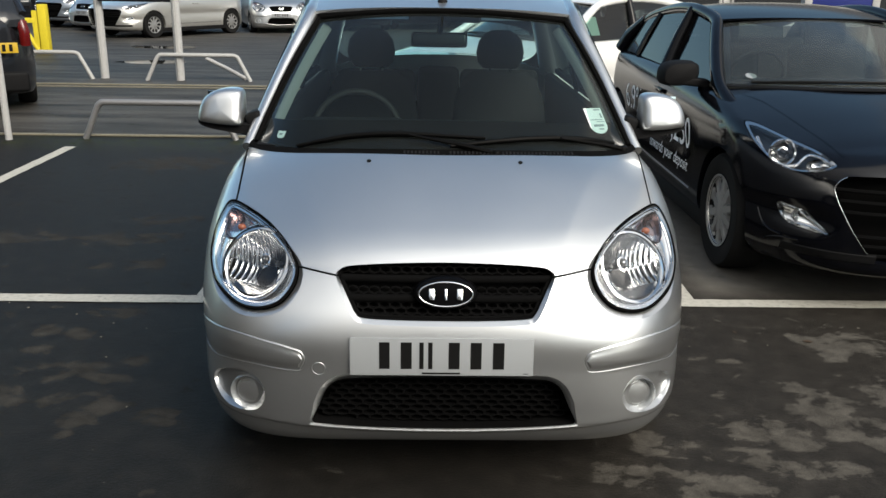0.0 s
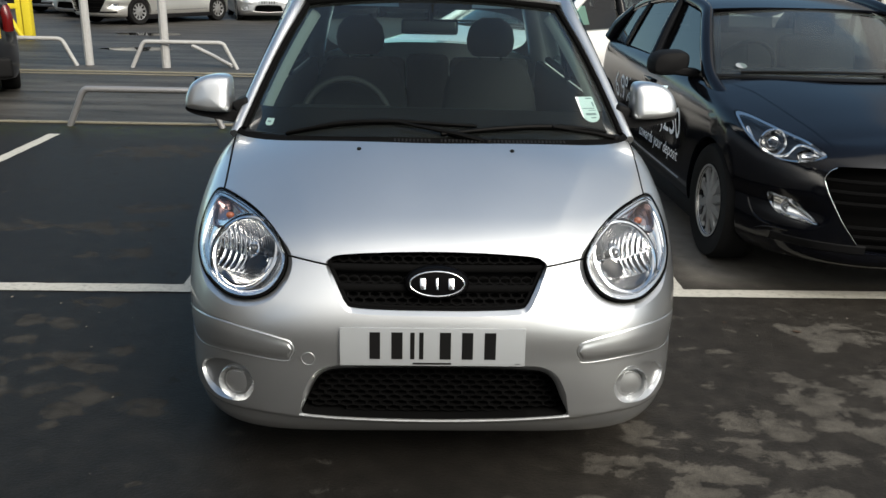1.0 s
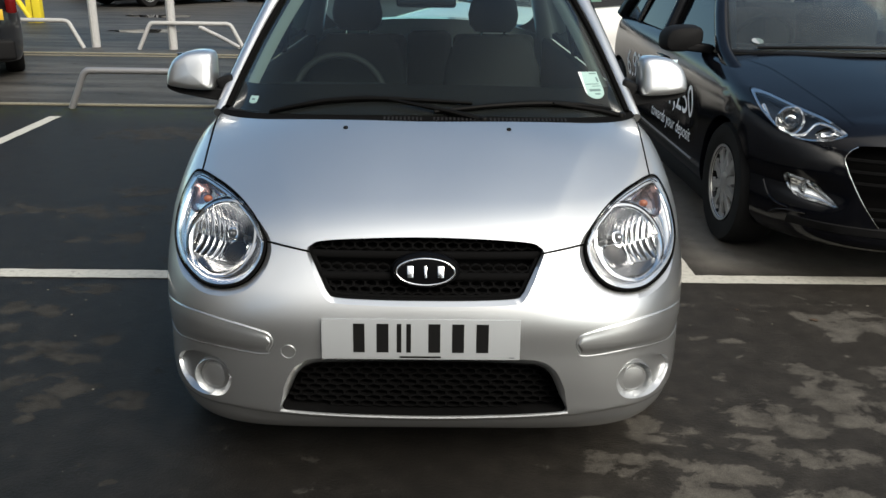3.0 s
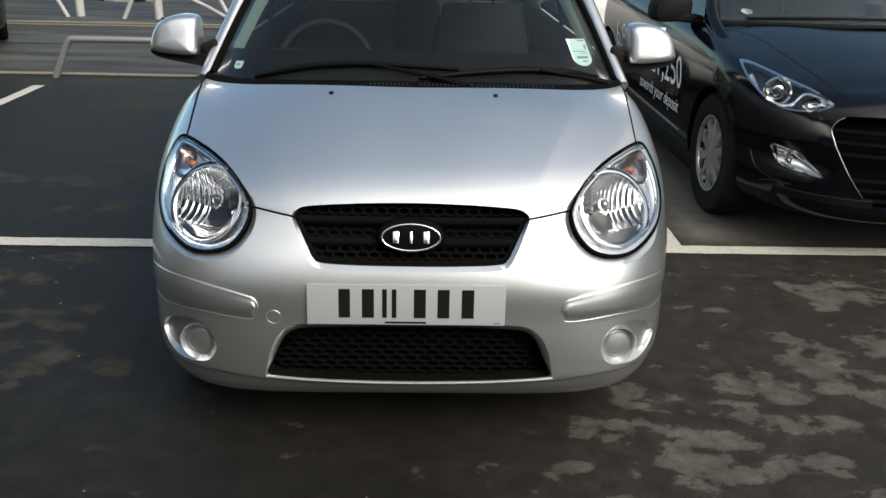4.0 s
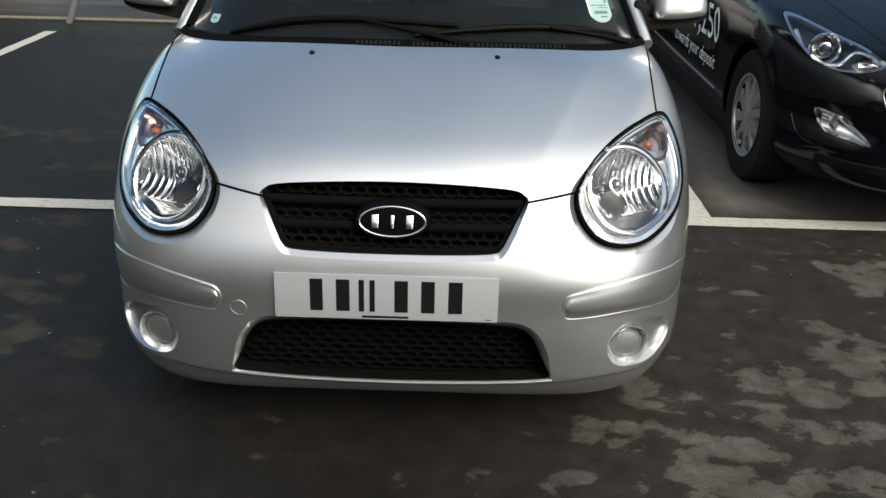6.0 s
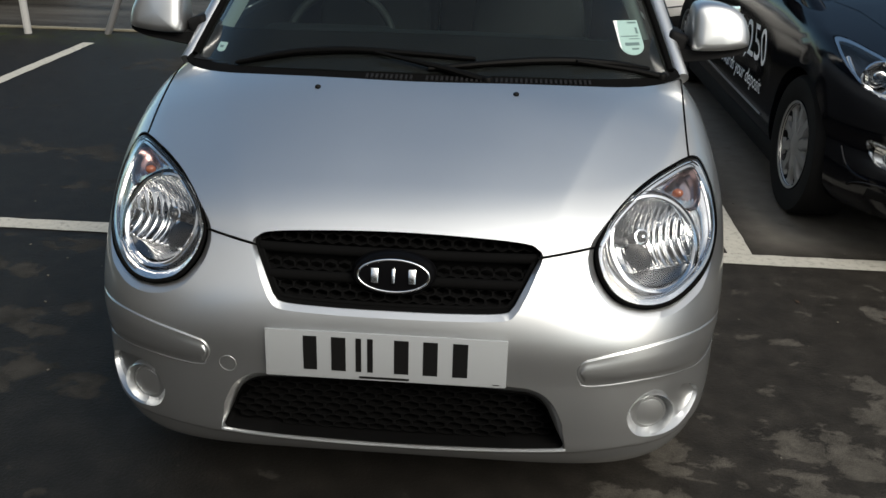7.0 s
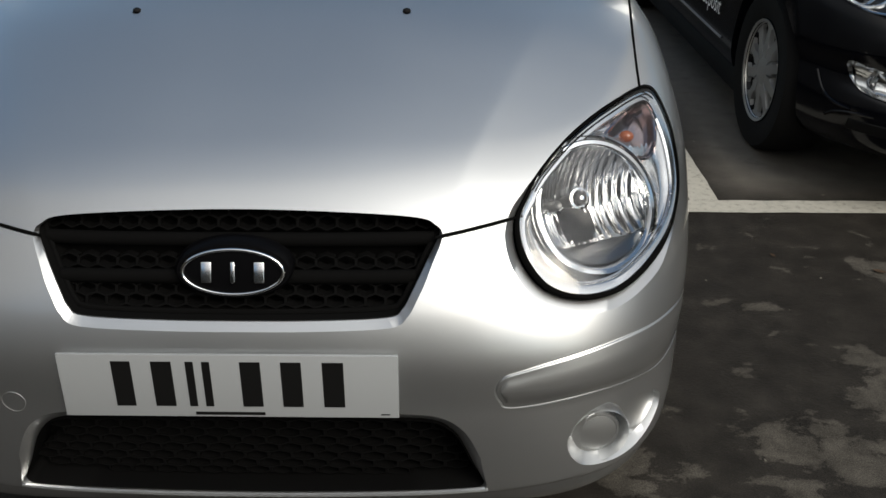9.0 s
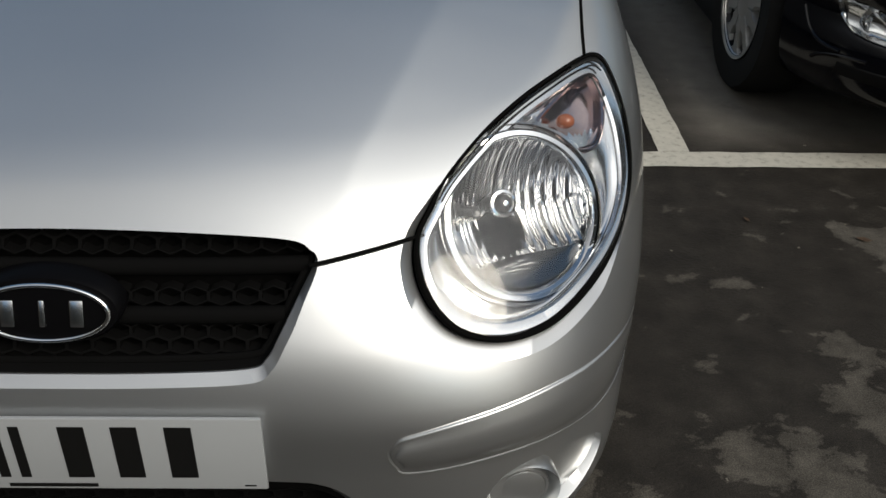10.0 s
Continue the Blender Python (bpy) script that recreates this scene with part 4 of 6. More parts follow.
def build_grille(parent):
    mid = np.array((0.0, 0.64))
    def floor_panel(loop, centre, depth):
        rings = [on_front(HB, loop + (centre - loop) * f) + np.array((0, depth, 0)) for f in (-0.02, 0.3, 0.6, 0.9)]
        return ring_loft(rings, False, True)
    grille = part("grille", floor_panel(GRILLE, mid, 0.078), GRILLE_BLACK, parent, "matt black honeycomb grille with two smooth blades")
    liner = [on_front(HB, swollen(GRILLE, s)) + np.array((0, d, 0)) for s, d in ((-0.0005, 0.012), (-0.0012, 0.013), (-0.0012, 0.080))]
    part("liner", ring_loft(liner, False, False), MESH_BLACK, grille)
    edge = on_front(HB, swollen(GRILLE, -0.003))
    part("grille_rim", tube(edge + np.array((0, 0.032, 0)), 0.005, 8, True), MESH_BLACK, grille)
    test = inside_loop(swollen(GRILLE, 0.006))
    for n, (z0, z1) in enumerate(((0.690, 0.722), (0.640, 0.655), (0.574, 0.612))):
        part("honeycomb", honeycomb(HB, test, -0.33, 0.33, z0, z1, 0.031, 0.020, 0.036, 0.016), MESH_BLACK, grille)["kind"] = "stuff"
    for z, wide in ((0.670, 0.024), (0.622, 0.024)):
        half = 0.302 if z > 0.65 else 0.275
        rows = []
        for x in np.linspace(-half, half, 31):
            p = on_front(HB, [(x, z)])[0]
            ring = []
            for a in np.linspace(0, 2 * math.pi, 13)[:-1]:
                ring.append((x, p[1] + 0.034 - 0.010 * math.cos(a), z + wide / 2 * math.sin(a)))
            rows.append(ring)
        part("blade", ring_loft(rows), MESH_BLACK, grille)
    # oval badge, its marks as plain shapes
    def oval(a, b, y, n=48):
        return [(a * math.cos(t), y + 0.27 * b * math.sin(t), 0.645 + b * math.sin(t)) for t in np.linspace(0, 2 * math.pi, n + 1)[:-1]]
    badge = part("badge", ring_loft([oval(0.090, 0.0435, 0.100), oval(0.090, 0.0435, 0.078), oval(0.0855, 0.0400, 0.072), oval(0.074, 0.031, 0.071), oval(0.04, 0.015, 0.069)]), BADGE_BLACK, grille, "black oval badge with a chrome rim")
    part("badge_rim", tube(oval(0.0765, 0.0335, 0.069, 64), 0.0029, 10, True), CHROME, badge)
    for x, w in ((-0.040, 0.016), (0.0, 0.007), (0.040, 0.016)):
        part("badge_mark", box((w, 0.004, 0.032), (x, 0.068, 0.645), (-24, 0, 0), 0.0018), CHROME_TRIM, badge)


def build_intake(parent):
    mid = np.array((0.0, 0.32))
    rings = [on_front(HB, INTAKE + (mid - INTAKE) * f) + np.array((0, 0.082, 0)) for f in (-0.02, 0.3, 0.6, 0.9)]
    intake = part("lower_intake", ring_loft(rings, False, True), GRILLE_BLACK, parent, "black lower air intake with a honeycomb mesh")
    liner = [on_front(HB, swollen(INTAKE, s)) + np.array((0, d, 0)) for s, d in ((-0.0005, 0.008), (-0.0012, 0.009), (-0.0012, 0.086))]
    part("liner", ring_loft(liner, False, False), MESH_BLACK, intake)
    test = inside_loop(swollen(INTAKE, -0.012))
    part("honeycomb", honeycomb(HB, test, -0.42, 0.42, 0.238, 0.412, 0.040, 0.023, 0.045, 0.018), MESH_BLACK, intake)["kind"] = "stuff"
    # bright lower lip of the bumper
    xs = np.linspace(-0.392, 0.392, 41)
    p = on_front(HB, [(x, 0.2335 + 0.019 * (abs(x) / 0.385) ** 2) for x in xs])
    part("lip", tube(p + np.array((0, 0.002, 0)), 0.0048, 8), SILVER, intake)


def build_small(parent):
    for side in (1, -1):
        strip = on_front(HB, STRIP)
        rings = [strip + 0.004 * AHEAD, on_front(HB, swollen(STRIP, -0.0005)) - 0.0002 * AHEAD, on_front(HB, swollen(STRIP, -0.0015)) - 0.0012 * AHEAD, on_front(HB, swollen(STRIP, -0.0035)) - 0.0014 * AHEAD, on_front(HB, swollen(STRIP, -0.007)) - 0.0014 * AHEAD]
        base = swollen(STRIP, -0.007)
        for f, proud in ((0.25, 0.0036), (0.5, 0.0054), (0.75, 0.0060), (1.0, 0.0062)):
            q = base.copy()
            q[:, 1] += (0.463 - q[:, 1]) * f
            rings.append(on_front(HB, q) - proud * AHEAD)
        sided_part("bumper_strip", ring_loft(rings, False, False), SILVER, parent, side)
        # blanked fog lamp: bevelled cone, ring gap and cap
        turn = Matrix.Translation((0.577, float(on_front(HB, [(0.577, 0.332)])[0][1]) + 0.016, 0.332)) @ Vector((0.20, -0.95, 0.02)).to_track_quat("-Y", "Z").to_matrix().to_4x4()
        bm = lathe([(0.0545, 0.050), (0.0540, -0.003), (0.0520, -0.007), (0.0425, 0.014), (0.0410, 0.022), (0.0410, 0.03)], 56)
        bmesh.ops.transform(bm, matrix=turn, verts=bm.verts)
        fog = sided_part("fog_lamp_surround", bm, SILVER, parent, side, sharp=30)
        bm = lathe([(0.0395, 0.030), (0.0395, 0.006), (0.0378, 0.0030), (0.0345, 0.0028), (0.0340, 0.005), (0.0328, 0.0025), (0.021, 0.0002), (0.0, -0.0006)], 56)
        bmesh.ops.transform(bm, matrix=turn, verts=bm.verts)
        sided_part("cap", bm, SILVER, fog, side, "silver blanking cap", sharp=30)
        # washer jet
        p = on_top(HB, [(0.245, 0.517)])[0]
        bm = bmesh.new()
        bmesh.ops.create_uvsphere(bm, u_segments=14, v_segments=8, radius=0.0075, matrix=Matrix.Translation(p) @ Matrix.Diagonal((1, 1, 0.7, 1)))
        sided_part("washer_jet", bm, BLACK_PLASTIC, parent, side)
    # number plate: its characters as plain bars
    lean = pose(-0.010, 0.003, 0.4245, -4.5, 0, 0)
    bm = box((0.52, 0.006, 0.111), (0, 0, 0.0555), bevel=0.0022)
    bmesh.ops.transform(bm, matrix=lean, verts=bm.verts)
    plate = part("number_plate", bm, PLATE, parent, "white number plate with black bars")
    def mark(x0, x1, z0, z1, mat):
        bm = box((x1 - x0, 0.0012, z1 - z0), ((x0 + x1) / 2, -0.0034, (z0 + z1) / 2))
        bmesh.ops.transform(bm, matrix=lean, verts=bm.verts)
        part("plate_bar", bm, mat, plate, smooth=False)
    for a, b in ((0.085, 0.142), (0.155, 0.215), (0.228, 0.242), (0.257, 0.271), (0.312, 0.372), (0.384, 0.444), (0.457, 0.519)):
        s = 0.52 / 0.603
        x0, x1 = a * s - 0.26, b * s - 0.26
        trim = 0.20 * (x1 - x0) if x1 - x0 > 0.03 else 0.0
        mark(x0 + trim, x1 - trim, 0.020, 0.099, PLATE_BLACK)
    mark(-0.056, 0.052, 0.0045, 0.0095, PLATE_BLACK)
    mark(0.232, 0.246, 0.006, 0.0075, PLATE_BLACK)


def screen_point(u, v, lift=0.0):
    """The windscreen: u across, v from the scuttle to the roof."""
    x0 = 0.690 * u
    base = Vector((x0, rear_edge(x0) + 0.065, 0.957 - 0.030 * u * u))
    top = Vector((0.518 * u, 1.405 + 0.065 * u * u, 1.374 - 0.036 * u * u))
    p = base.lerp(top, v)
    out = Vector((0.25 * u, -0.45, 0.85)).normalized()
    return p + out * (0.018 * math.sin(math.pi * v) + lift)


def strip_of(u0, u1, v0, v1, nu, nv, lift):
    return sheet(lambda u, v: screen_point(u, v, lift), np.linspace(u0, u1, nu), np.linspace(v0, v1, nv))


def build_cabin(parent):
    v, f = strip_of(-1, 1, 0, 1, 33, 17, 0.0)
    ws = mesh_object("windscreen", v, f, SCREEN, parent, "clear windscreen with a black border")
    ws.visible_shadow = False
    for a in ((-1, -0.94, 0, 1, 3, 17), (0.94, 1, 0, 1, 3, 17), (-0.94, 0.94, 0.955, 1, 25, 3), (-0.94, 0.94, 0, 0.17, 25, 4)):
        v, f = strip_of(*a, -0.004)
        mesh_object("frit", v, f, GRILLE_BLACK, ws)
    for side in (1, -1):
        rows = []
        for k, v in enumerate(np.linspace(0.15, 0.97, 11)):
            wide = 0.014 + 0.014 * v
            rows.append([screen_point((0.945 - q * wide / 0.6) * side, v, -0.016 - d) for q, d in ((0, 0), (0.3, 0.004), (0.8, 0.018), (1, 0.034), (0.6, 0.034), (0, 0.020))])
        part("pillar_trim", ring_loft(rows), PILLAR_GREY, ws, "grey inner pillar trim")
    part("header_seal", tube([screen_point(u, 0.985, 0.006) for u in np.linspace(-0.97, 0.97, 31)], 0.011, 8), GRILLE_BLACK, ws)
    for side in (1, -1):
        part("edge_seal", tube([screen_point(0.975 * side, v, 0.004) for v in np.linspace(0.0, 0.985, 15)], 0.010, 8), GRILLE_BLACK, ws)
    # scuttle under the glass, with its vent slots
    v, f = sheet(lambda u, t: (0.700 * u, rear_edge(0.70 * u) + 0.004 + t * 0.10, 0.942 - 0.026 * u * u + 0.012 * t), np.linspace(-1, 1, 41), np.linspace(0, 1, 6))
    scuttle = part("scuttle", shell(v, f, 0.004), MESH_BLACK, parent, "black plastic scuttle panel with vent slots")
    for i in range(44):
        x = 0.02 + i * 0.0125 if i < 34 else -0.02 - (i - 34) * 0.0125
        part("slat", box((0.0055, 0.026, 0.006), (x, rear_edge(x) + 0.036, 0.951 - 0.050 * x * x), (8, 0, 0)), SCUTTLE_GREY, scuttle, smooth=False)
    # dashboard
    v, f = sheet(lambda u, t: (0.66 * u, rear_edge(0.62 * u) + 0.10 + t * (1.28 - rear_edge(0.62 * u) - 0.10), 0.940 + 0.015 * math.sin(math.pi * t) - 0.03 * abs(u) ** 3 - 0.12 * max(0, t - 0.85) / 0.15), np.linspace(-1, 1, 25), np.linspace(0, 1, 16))
    dash = part("dashboard", shell(v, f, 0.02), INNER, parent, "dark grey plastic dashboard")
    bm = box((0.42, 0.16, 0.07), (-0.36, 1.20, 0.925), bevel=0.035, seg=4)
    part("binnacle", bm, INNER, dash)
    part("dash_front", box((1.28, 0.05, 0.45), (0, 1.27, 0.65), bevel=0.02), INNER, dash)
    # wheel
    turn = Matrix.Translation((-0.36, 1.42, 0.862)) @ pose(0, 0, 0, -24, 0, 0)
    ring = [turn @ Vector((0.185 * math.cos(a), 0, 0.185 * math.sin(a))) for a in np.linspace(0, 2 * math.pi, 49)[:-1]]
    wheel = part("steering_wheel", tube(ring, 0.0145, 10, True), SCUTTLE_GREY, parent, "dark grey three-spoke steering wheel")
    for a in (0, 180, 270):
        p = Vector((0.18 * math.cos(radians(a)), 0, 0.18 * math.sin(radians(a))))
        part("spoke", tube([turn @ (p * 0.2), turn @ p], 0.014, 8), INNER, wheel)
    bm = lathe([(0.0, -0.03), (0.05, -0.028), (0.062, -0.01), (0.06, 0.02), (0.0, 0.02)], 28)
    bmesh.ops.transform(bm, matrix=turn, verts=bm.verts)
    part("hub", bm, INNER, wheel)
    # front seats
    for x in (-0.345, 0.305):
        seat = part("front_seat", box((0.48, 0.50, 0.16), (x, 1.78, 0.50), (6, 0, 0), 0.05, 3), CLOTH, parent, "dark grey cloth front seat with headrest")
        rows = []
        for z, w, d in ((0.0, 0.40, 0.14), (0.1, 0.47, 0.16), (0.3, 0.49, 0.15), (0.45, 0.46, 0.12), (0.56, 0.38, 0.09), (0.60, 0.28, 0.05)):
            rows.append([(x + w / 2 * math.copysign(abs(math.cos(a)) ** 0.6, math.cos(a)), 2.03 + z * 0.30 + d / 2 * math.copysign(abs(math.sin(a)) ** 0.7, math.sin(a)), 0.45 + z) for a in np.linspace(0, 2 * math.pi, 29)[:-1]])
        part("backrest", ring_loft(rows), CLOTH, seat)
        rows = []
        for z, w, d in ((0.0, 0.17, 0.06), (0.03, 0.225, 0.10), (0.08, 0.242, 0.115), (0.135, 0.218, 0.10), (0.17, 0.16, 0.08), (0.188, 0.09, 0.05)):
            rows.append([(x + w / 2 * math.copysign(abs(math.cos(a)) ** 0.75, math.cos(a)), 2.205 + d / 2 * math.sin(a), 1.068 + z) for a in np.linspace(0, 2 * math.pi, 29)[:-1]])
        part("headrest", ring_loft(rows), CLOTH, seat)
        for dx in (-0.055, 0.055):
            part("headrest_post", tube([(x + dx, 2.20, 1.00), (x + dx, 2.205, 1.10)], 0.006, 8), CHROME, seat)
    bench = part("rear_seat", box((1.20, 0.50, 0.16), (0, 2.62, 0.50), bevel=0.05, seg=3), CLOTH, parent, "dark grey cloth rear bench")
    for x, wide, high in ((-0.36, 0.46, 0.52), (0.0, 0.25, 0.56), (0.36, 0.46, 0.53)):
        part("backrest", box((wide, 0.14, high), (x, 2.88, 0.73), (-12, 0, 0), 0.05, 3), CLOTH, bench)
    part("cabin_floor", box((1.30, 2.0, 0.05), (0, 2.1, 0.335)), INNER, parent)
    # interior mirror
    inner = part("interior_mirror", box((0.235, 0.035, 0.062), (-0.012, 1.46, 1.255), (-14, 0, 0), 0.016, 3), GLOSS_BLACK, parent, "black interior mirror on the windscreen")
    part("stem", tube([(-0.012, 1.46, 1.275), (0.0, 1.43, 1.362)], 0.012, 8), GLOSS_BLACK, inner)
    part("sensor_cover", box((0.30, 0.12, 0.03), (0.01, 1.50, 1.352), (14, 0, 0), 0.012, 3), INNER, inner)


def build_upper(parent):
    # roof skin and lining
    def roof(u, t, drop=0.0):
        y = 1.405 + 0.065 * u * u + t * (3.02 - 1.405)
        z = float(smooth_lane(np.array(y), (1.38, 1.6, 2.0, 2.4, 2.8, 3.05), (1.369, 1.415, 1.458, 1.465, 1.440, 1.405)))
        w = float(smooth_lane(np.array(y), (1.38, 1.7, 2.2, 2.8, 3.1), (0.520, 0.540, 0.560, 0.550, 0.530)))
        return (w * u, y, z - 0.036 * abs(u) ** 2.4 - drop)
    v, f = sheet(roof, np.linspace(-1, 1, 31), np.linspace(0, 1, 31))
    top = part("roof", shell(v, f, 0.012), SILVER, parent)
    v, f = sheet(lambda u, t: roof(u * 0.99, 0.03 + t * 0.96, 0.035), np.linspace(-1, 1, 15), np.linspace(0, 1, 15))
    mesh_object("headlining", v, f, BONE, top)
    part("aerial_base", lathe([(0.0, 0.0), (0.024, 0.0), (0.020, 0.018), (0.011, 0.034), (0.004, 0.040), (0.003, 0.20)], 18, "z"), BLACK_PLASTIC, top).location = (0.0, 1.50, 1.394)
    for side in (1, -1):
        rail = spline([(0.713, 0.905, 0.900), (0.672, 1.06, 1.020), (0.615, 1.25, 1.175), (0.553, 1.44, 1.325), (0.552, 1.60, 1.372), (0.572, 2.0, 1.416), (0.578, 2.5, 1.422), (0.565, 2.95, 1.385), (0.60, 3.16, 1.25), (0.655, 3.34, 1.05)], 8)
        n = len(rail)
        widths = [0.024 + 0.006 * math.sin(math.pi * i / n) for i in range(n)]
        sided_part("roof_rail", tube(rail, widths, 12), SILVER, parent, side)
        glassline = [(p + Vector((-0.010, 0.004, 0.016))) for p in rail[4:26]]
        sided_part("gutter_seal", tube(glassline, 0.005, 6), RUBBER, parent, side)
        sided_part("centre_pillar", tube([(0.715, 2.08, 0.98), (0.655, 2.10, 1.20), (0.575, 2.13, 1.42)], [0.045, 0.04, 0.035], 10), GLOSS_BLACK, parent, side)
        sided_part("rear_pillar", tube([(0.70, 3.02, 0.98), (0.64, 2.98, 1.20), (0.56, 2.90, 1.40)], [0.085, 0.075, 0.06], 12), SILVER, parent, side)
        def pane(y0, y1, y2, y3):
            return sheet(lambda a, b: Vector((0.712, y0 + a * (y1 - y0), 0.985)).lerp(Vector((0.578, y2 + a * (y3 - y2), 1.405)), b), np.linspace(0, 1, 5), np.linspace(0, 1, 5))
        for q in ((1.02, 2.04, 1.62, 2.10), (2.12, 2.96, 2.16, 2.88)):
            v, f = pane(*q)
            bm = shell(v, f, 0.004)
            g = sided_part("side_window", bm, TINT, parent, side)
            g.visible_shadow = False
        sided_part("waist_seal", box((0.03, 2.0, 0.03), (0.708, 2.02, 0.985), bevel=0.008), RUBBER, parent, side)
        sided_part("door_lining", box((0.04, 1.9, 0.55), (0.665, 2.05, 0.70), bevel=0.01), INNER, parent, side)
        # door mirror: a D-shaped silver shell over a black foot
        shape = np.array(outline([(0.744, 1.040), (0.745, 1.078), (0.758, 1.096), (0.800, 1.100), (0.850, 1.090), (0.888, 1.066), (0.908, 1.030), (0.914, 0.996), (0.908, 0.981), (0.880, 0.974), (0.820, 0.968), (0.765, 0.966), (0.746, 0.976)], 4))
        mid = np.array((0.822, 1.026))
        rows = []
        for t, k in ((0.0, 0.55), (0.05, 0.80), (0.14, 0.92), (0.32, 0.985), (0.6, 1.0), (1.0, 0.99)):
            q = mid + (shape - mid) * k
            rows.append([(x, 0.945 + 0.115 * t + 0.16 * max(0, x - 0.84) + 0.28 * (z - 0.966) * (1 - t), z) for x, z in q])
        mirror = sided_part("door_mirror", ring_loft(rows), SILVER, parent, side, "silver door mirror with a black foot", 55)
        shape = np.array(outline([(0.690, 0.965), (0.740, 0.972), (0.820, 0.972), (0.880, 0.978), (0.911, 0.990), (0.908, 0.972), (0.870, 0.953), (0.810, 0.940), (0.750, 0.930), (0.695, 0.925)], 4))
        rows = [[(x, 0.985 + 0.10 * t + 0.16 * max(0, x - 0.84), 0.955 + (z - 0.955) * k) for x, z in shape] for t, k in ((0.0, 0.75), (0.12, 1.0), (1.0, 1.0))]
        sided_part("mirror_foot", ring_loft(rows), BLACK_PLASTIC, mirror, side)
        sided_part("mirror_arm", box((0.06, 0.14, 0.10), (0.700, 1.06, 0.965), (0, 20, 0), 0.016, 3), BLACK_PLASTIC, mirror, side)
        sided_part("mirror_glass", box((0.135, 0.004, 0.10), (0.826, 1.082, 1.031), bevel=0.001), CHROME, mirror, side)
    # tailgate
    gate = part("tailgate", box((1.24, 0.05, 0.12), (0, 3.40, 0.84), (20, 0, 0), 0.015), SILVER, parent)
    part("gate_header", box((1.06, 0.20, 0.05), (0, 3.07, 1.335), (-40, 0, 0), 0.015), SILVER, gate)
    v, f = sheet(lambda a, b: Vector((0.68 * a, 3.40, 0.88)).lerp(Vector((0.60 * a, 3.12, 1.30)), b), np.linspace(-1, 1, 5), np.linspace(0, 1, 5))
    g = mesh_object("rear_window", v, f, REAR_GLASS, gate)
    g.visible_shadow = False
    # dark lining round the rear window, its opening rounded at the ends
    def on_gate(a, z, lift):
        b = (z - 0.88) / 0.42
        return Vector(((0.68 - 0.08 * b) * a, 3.40 - 0.28 * b - lift, z))
    rows = [[], [], [], []]
    for t in np.linspace(0, 2 * math.pi, 57)[:-1]:
        c, q = math.cos(t), math.sin(t)
        a, z = 0.97 * math.copysign(abs(c) ** 0.62, c), 1.112 + 0.145 * math.copysign(abs(q) ** 0.72, q)
        k = min(1.12 / max(abs(c), 1e-6), 1 / max(abs(q), 1e-6))
        rows[0].append(on_gate(a, z, 0.008))
        rows[1].append(on_gate(a, z, 0.026))
        rows[2].append(on_gate(1.10 * max(-1, min(1, 1.12 * k * c)), 1.112 + (0.24 if q > 0 else 0.28) * max(-1, min(1, k * q)), 0.030))
        rows[3].append(on_gate(1.10 * max(-1, min(1, 1.12 * k * c)), 1.112 + (0.24 if q > 0 else 0.28) * max(-1, min(1, k * q)), 0.008))
    part("gate_lining", ring_loft(rows, False, False), INNER, gate, "dark grey lining round the rear window")
    # plain dark box low in the rear window
    part("brake_light", box((0.27, 0.05, 0.040), (-0.006, 3.22, 1.035), (0, 0, 0), 0.008, 2), SCUTTLE_GREY, gate, "dark grey box low in the rear window")


def build_wipers(parent):
    for pts, pivot, grip in ((((-0.50, 0.000), (-0.40, 0.024), (-0.30, 0.040), (-0.14, 0.046), (0.14, 0.034)), (0.17, -0.035), (-0.12, 0.034)),
                             (((0.02, 0.004), (0.20, 0.026), (0.36, 0.038), (0.50, 0.034), (0.60, 0.016)), (0.63, -0.02), (0.40, 0.030))):
        run = spline([screen_point(x / 0.69, lift * 1.6, 0.010) for x, lift in pts], 6)
        blade = part("wiper", tube(run, [0.0055 + 0.0040 * math.sin(math.pi * k / (len(run) - 1)) for k in range(len(run))], 8), WIPER_BLACK, parent, "black windscreen wiper")
        part("rubber", tube([p + Vector((0, 0.010, 0.000)) for p in run], 0.0030, 6), RUBBER, blade)
        a, b = screen_point(pivot[0] / 0.69, pivot[1], 0.012), screen_point(grip[0] / 0.69, grip[1] * 1.6, 0.020)
        part("wiper_arm", tube([a, a.lerp(b, 0.35) + Vector((0, 0, 0.004)), b], [0.010, 0.008, 0.0045], 8), WIPER_BLACK, blade)
        part("pivot", lathe([(0.016, -0.012), (0.016, 0.004), (0.012, 0.010), (0.0, 0.011)], 20, "z"), WIPER_BLACK, blade).location = a


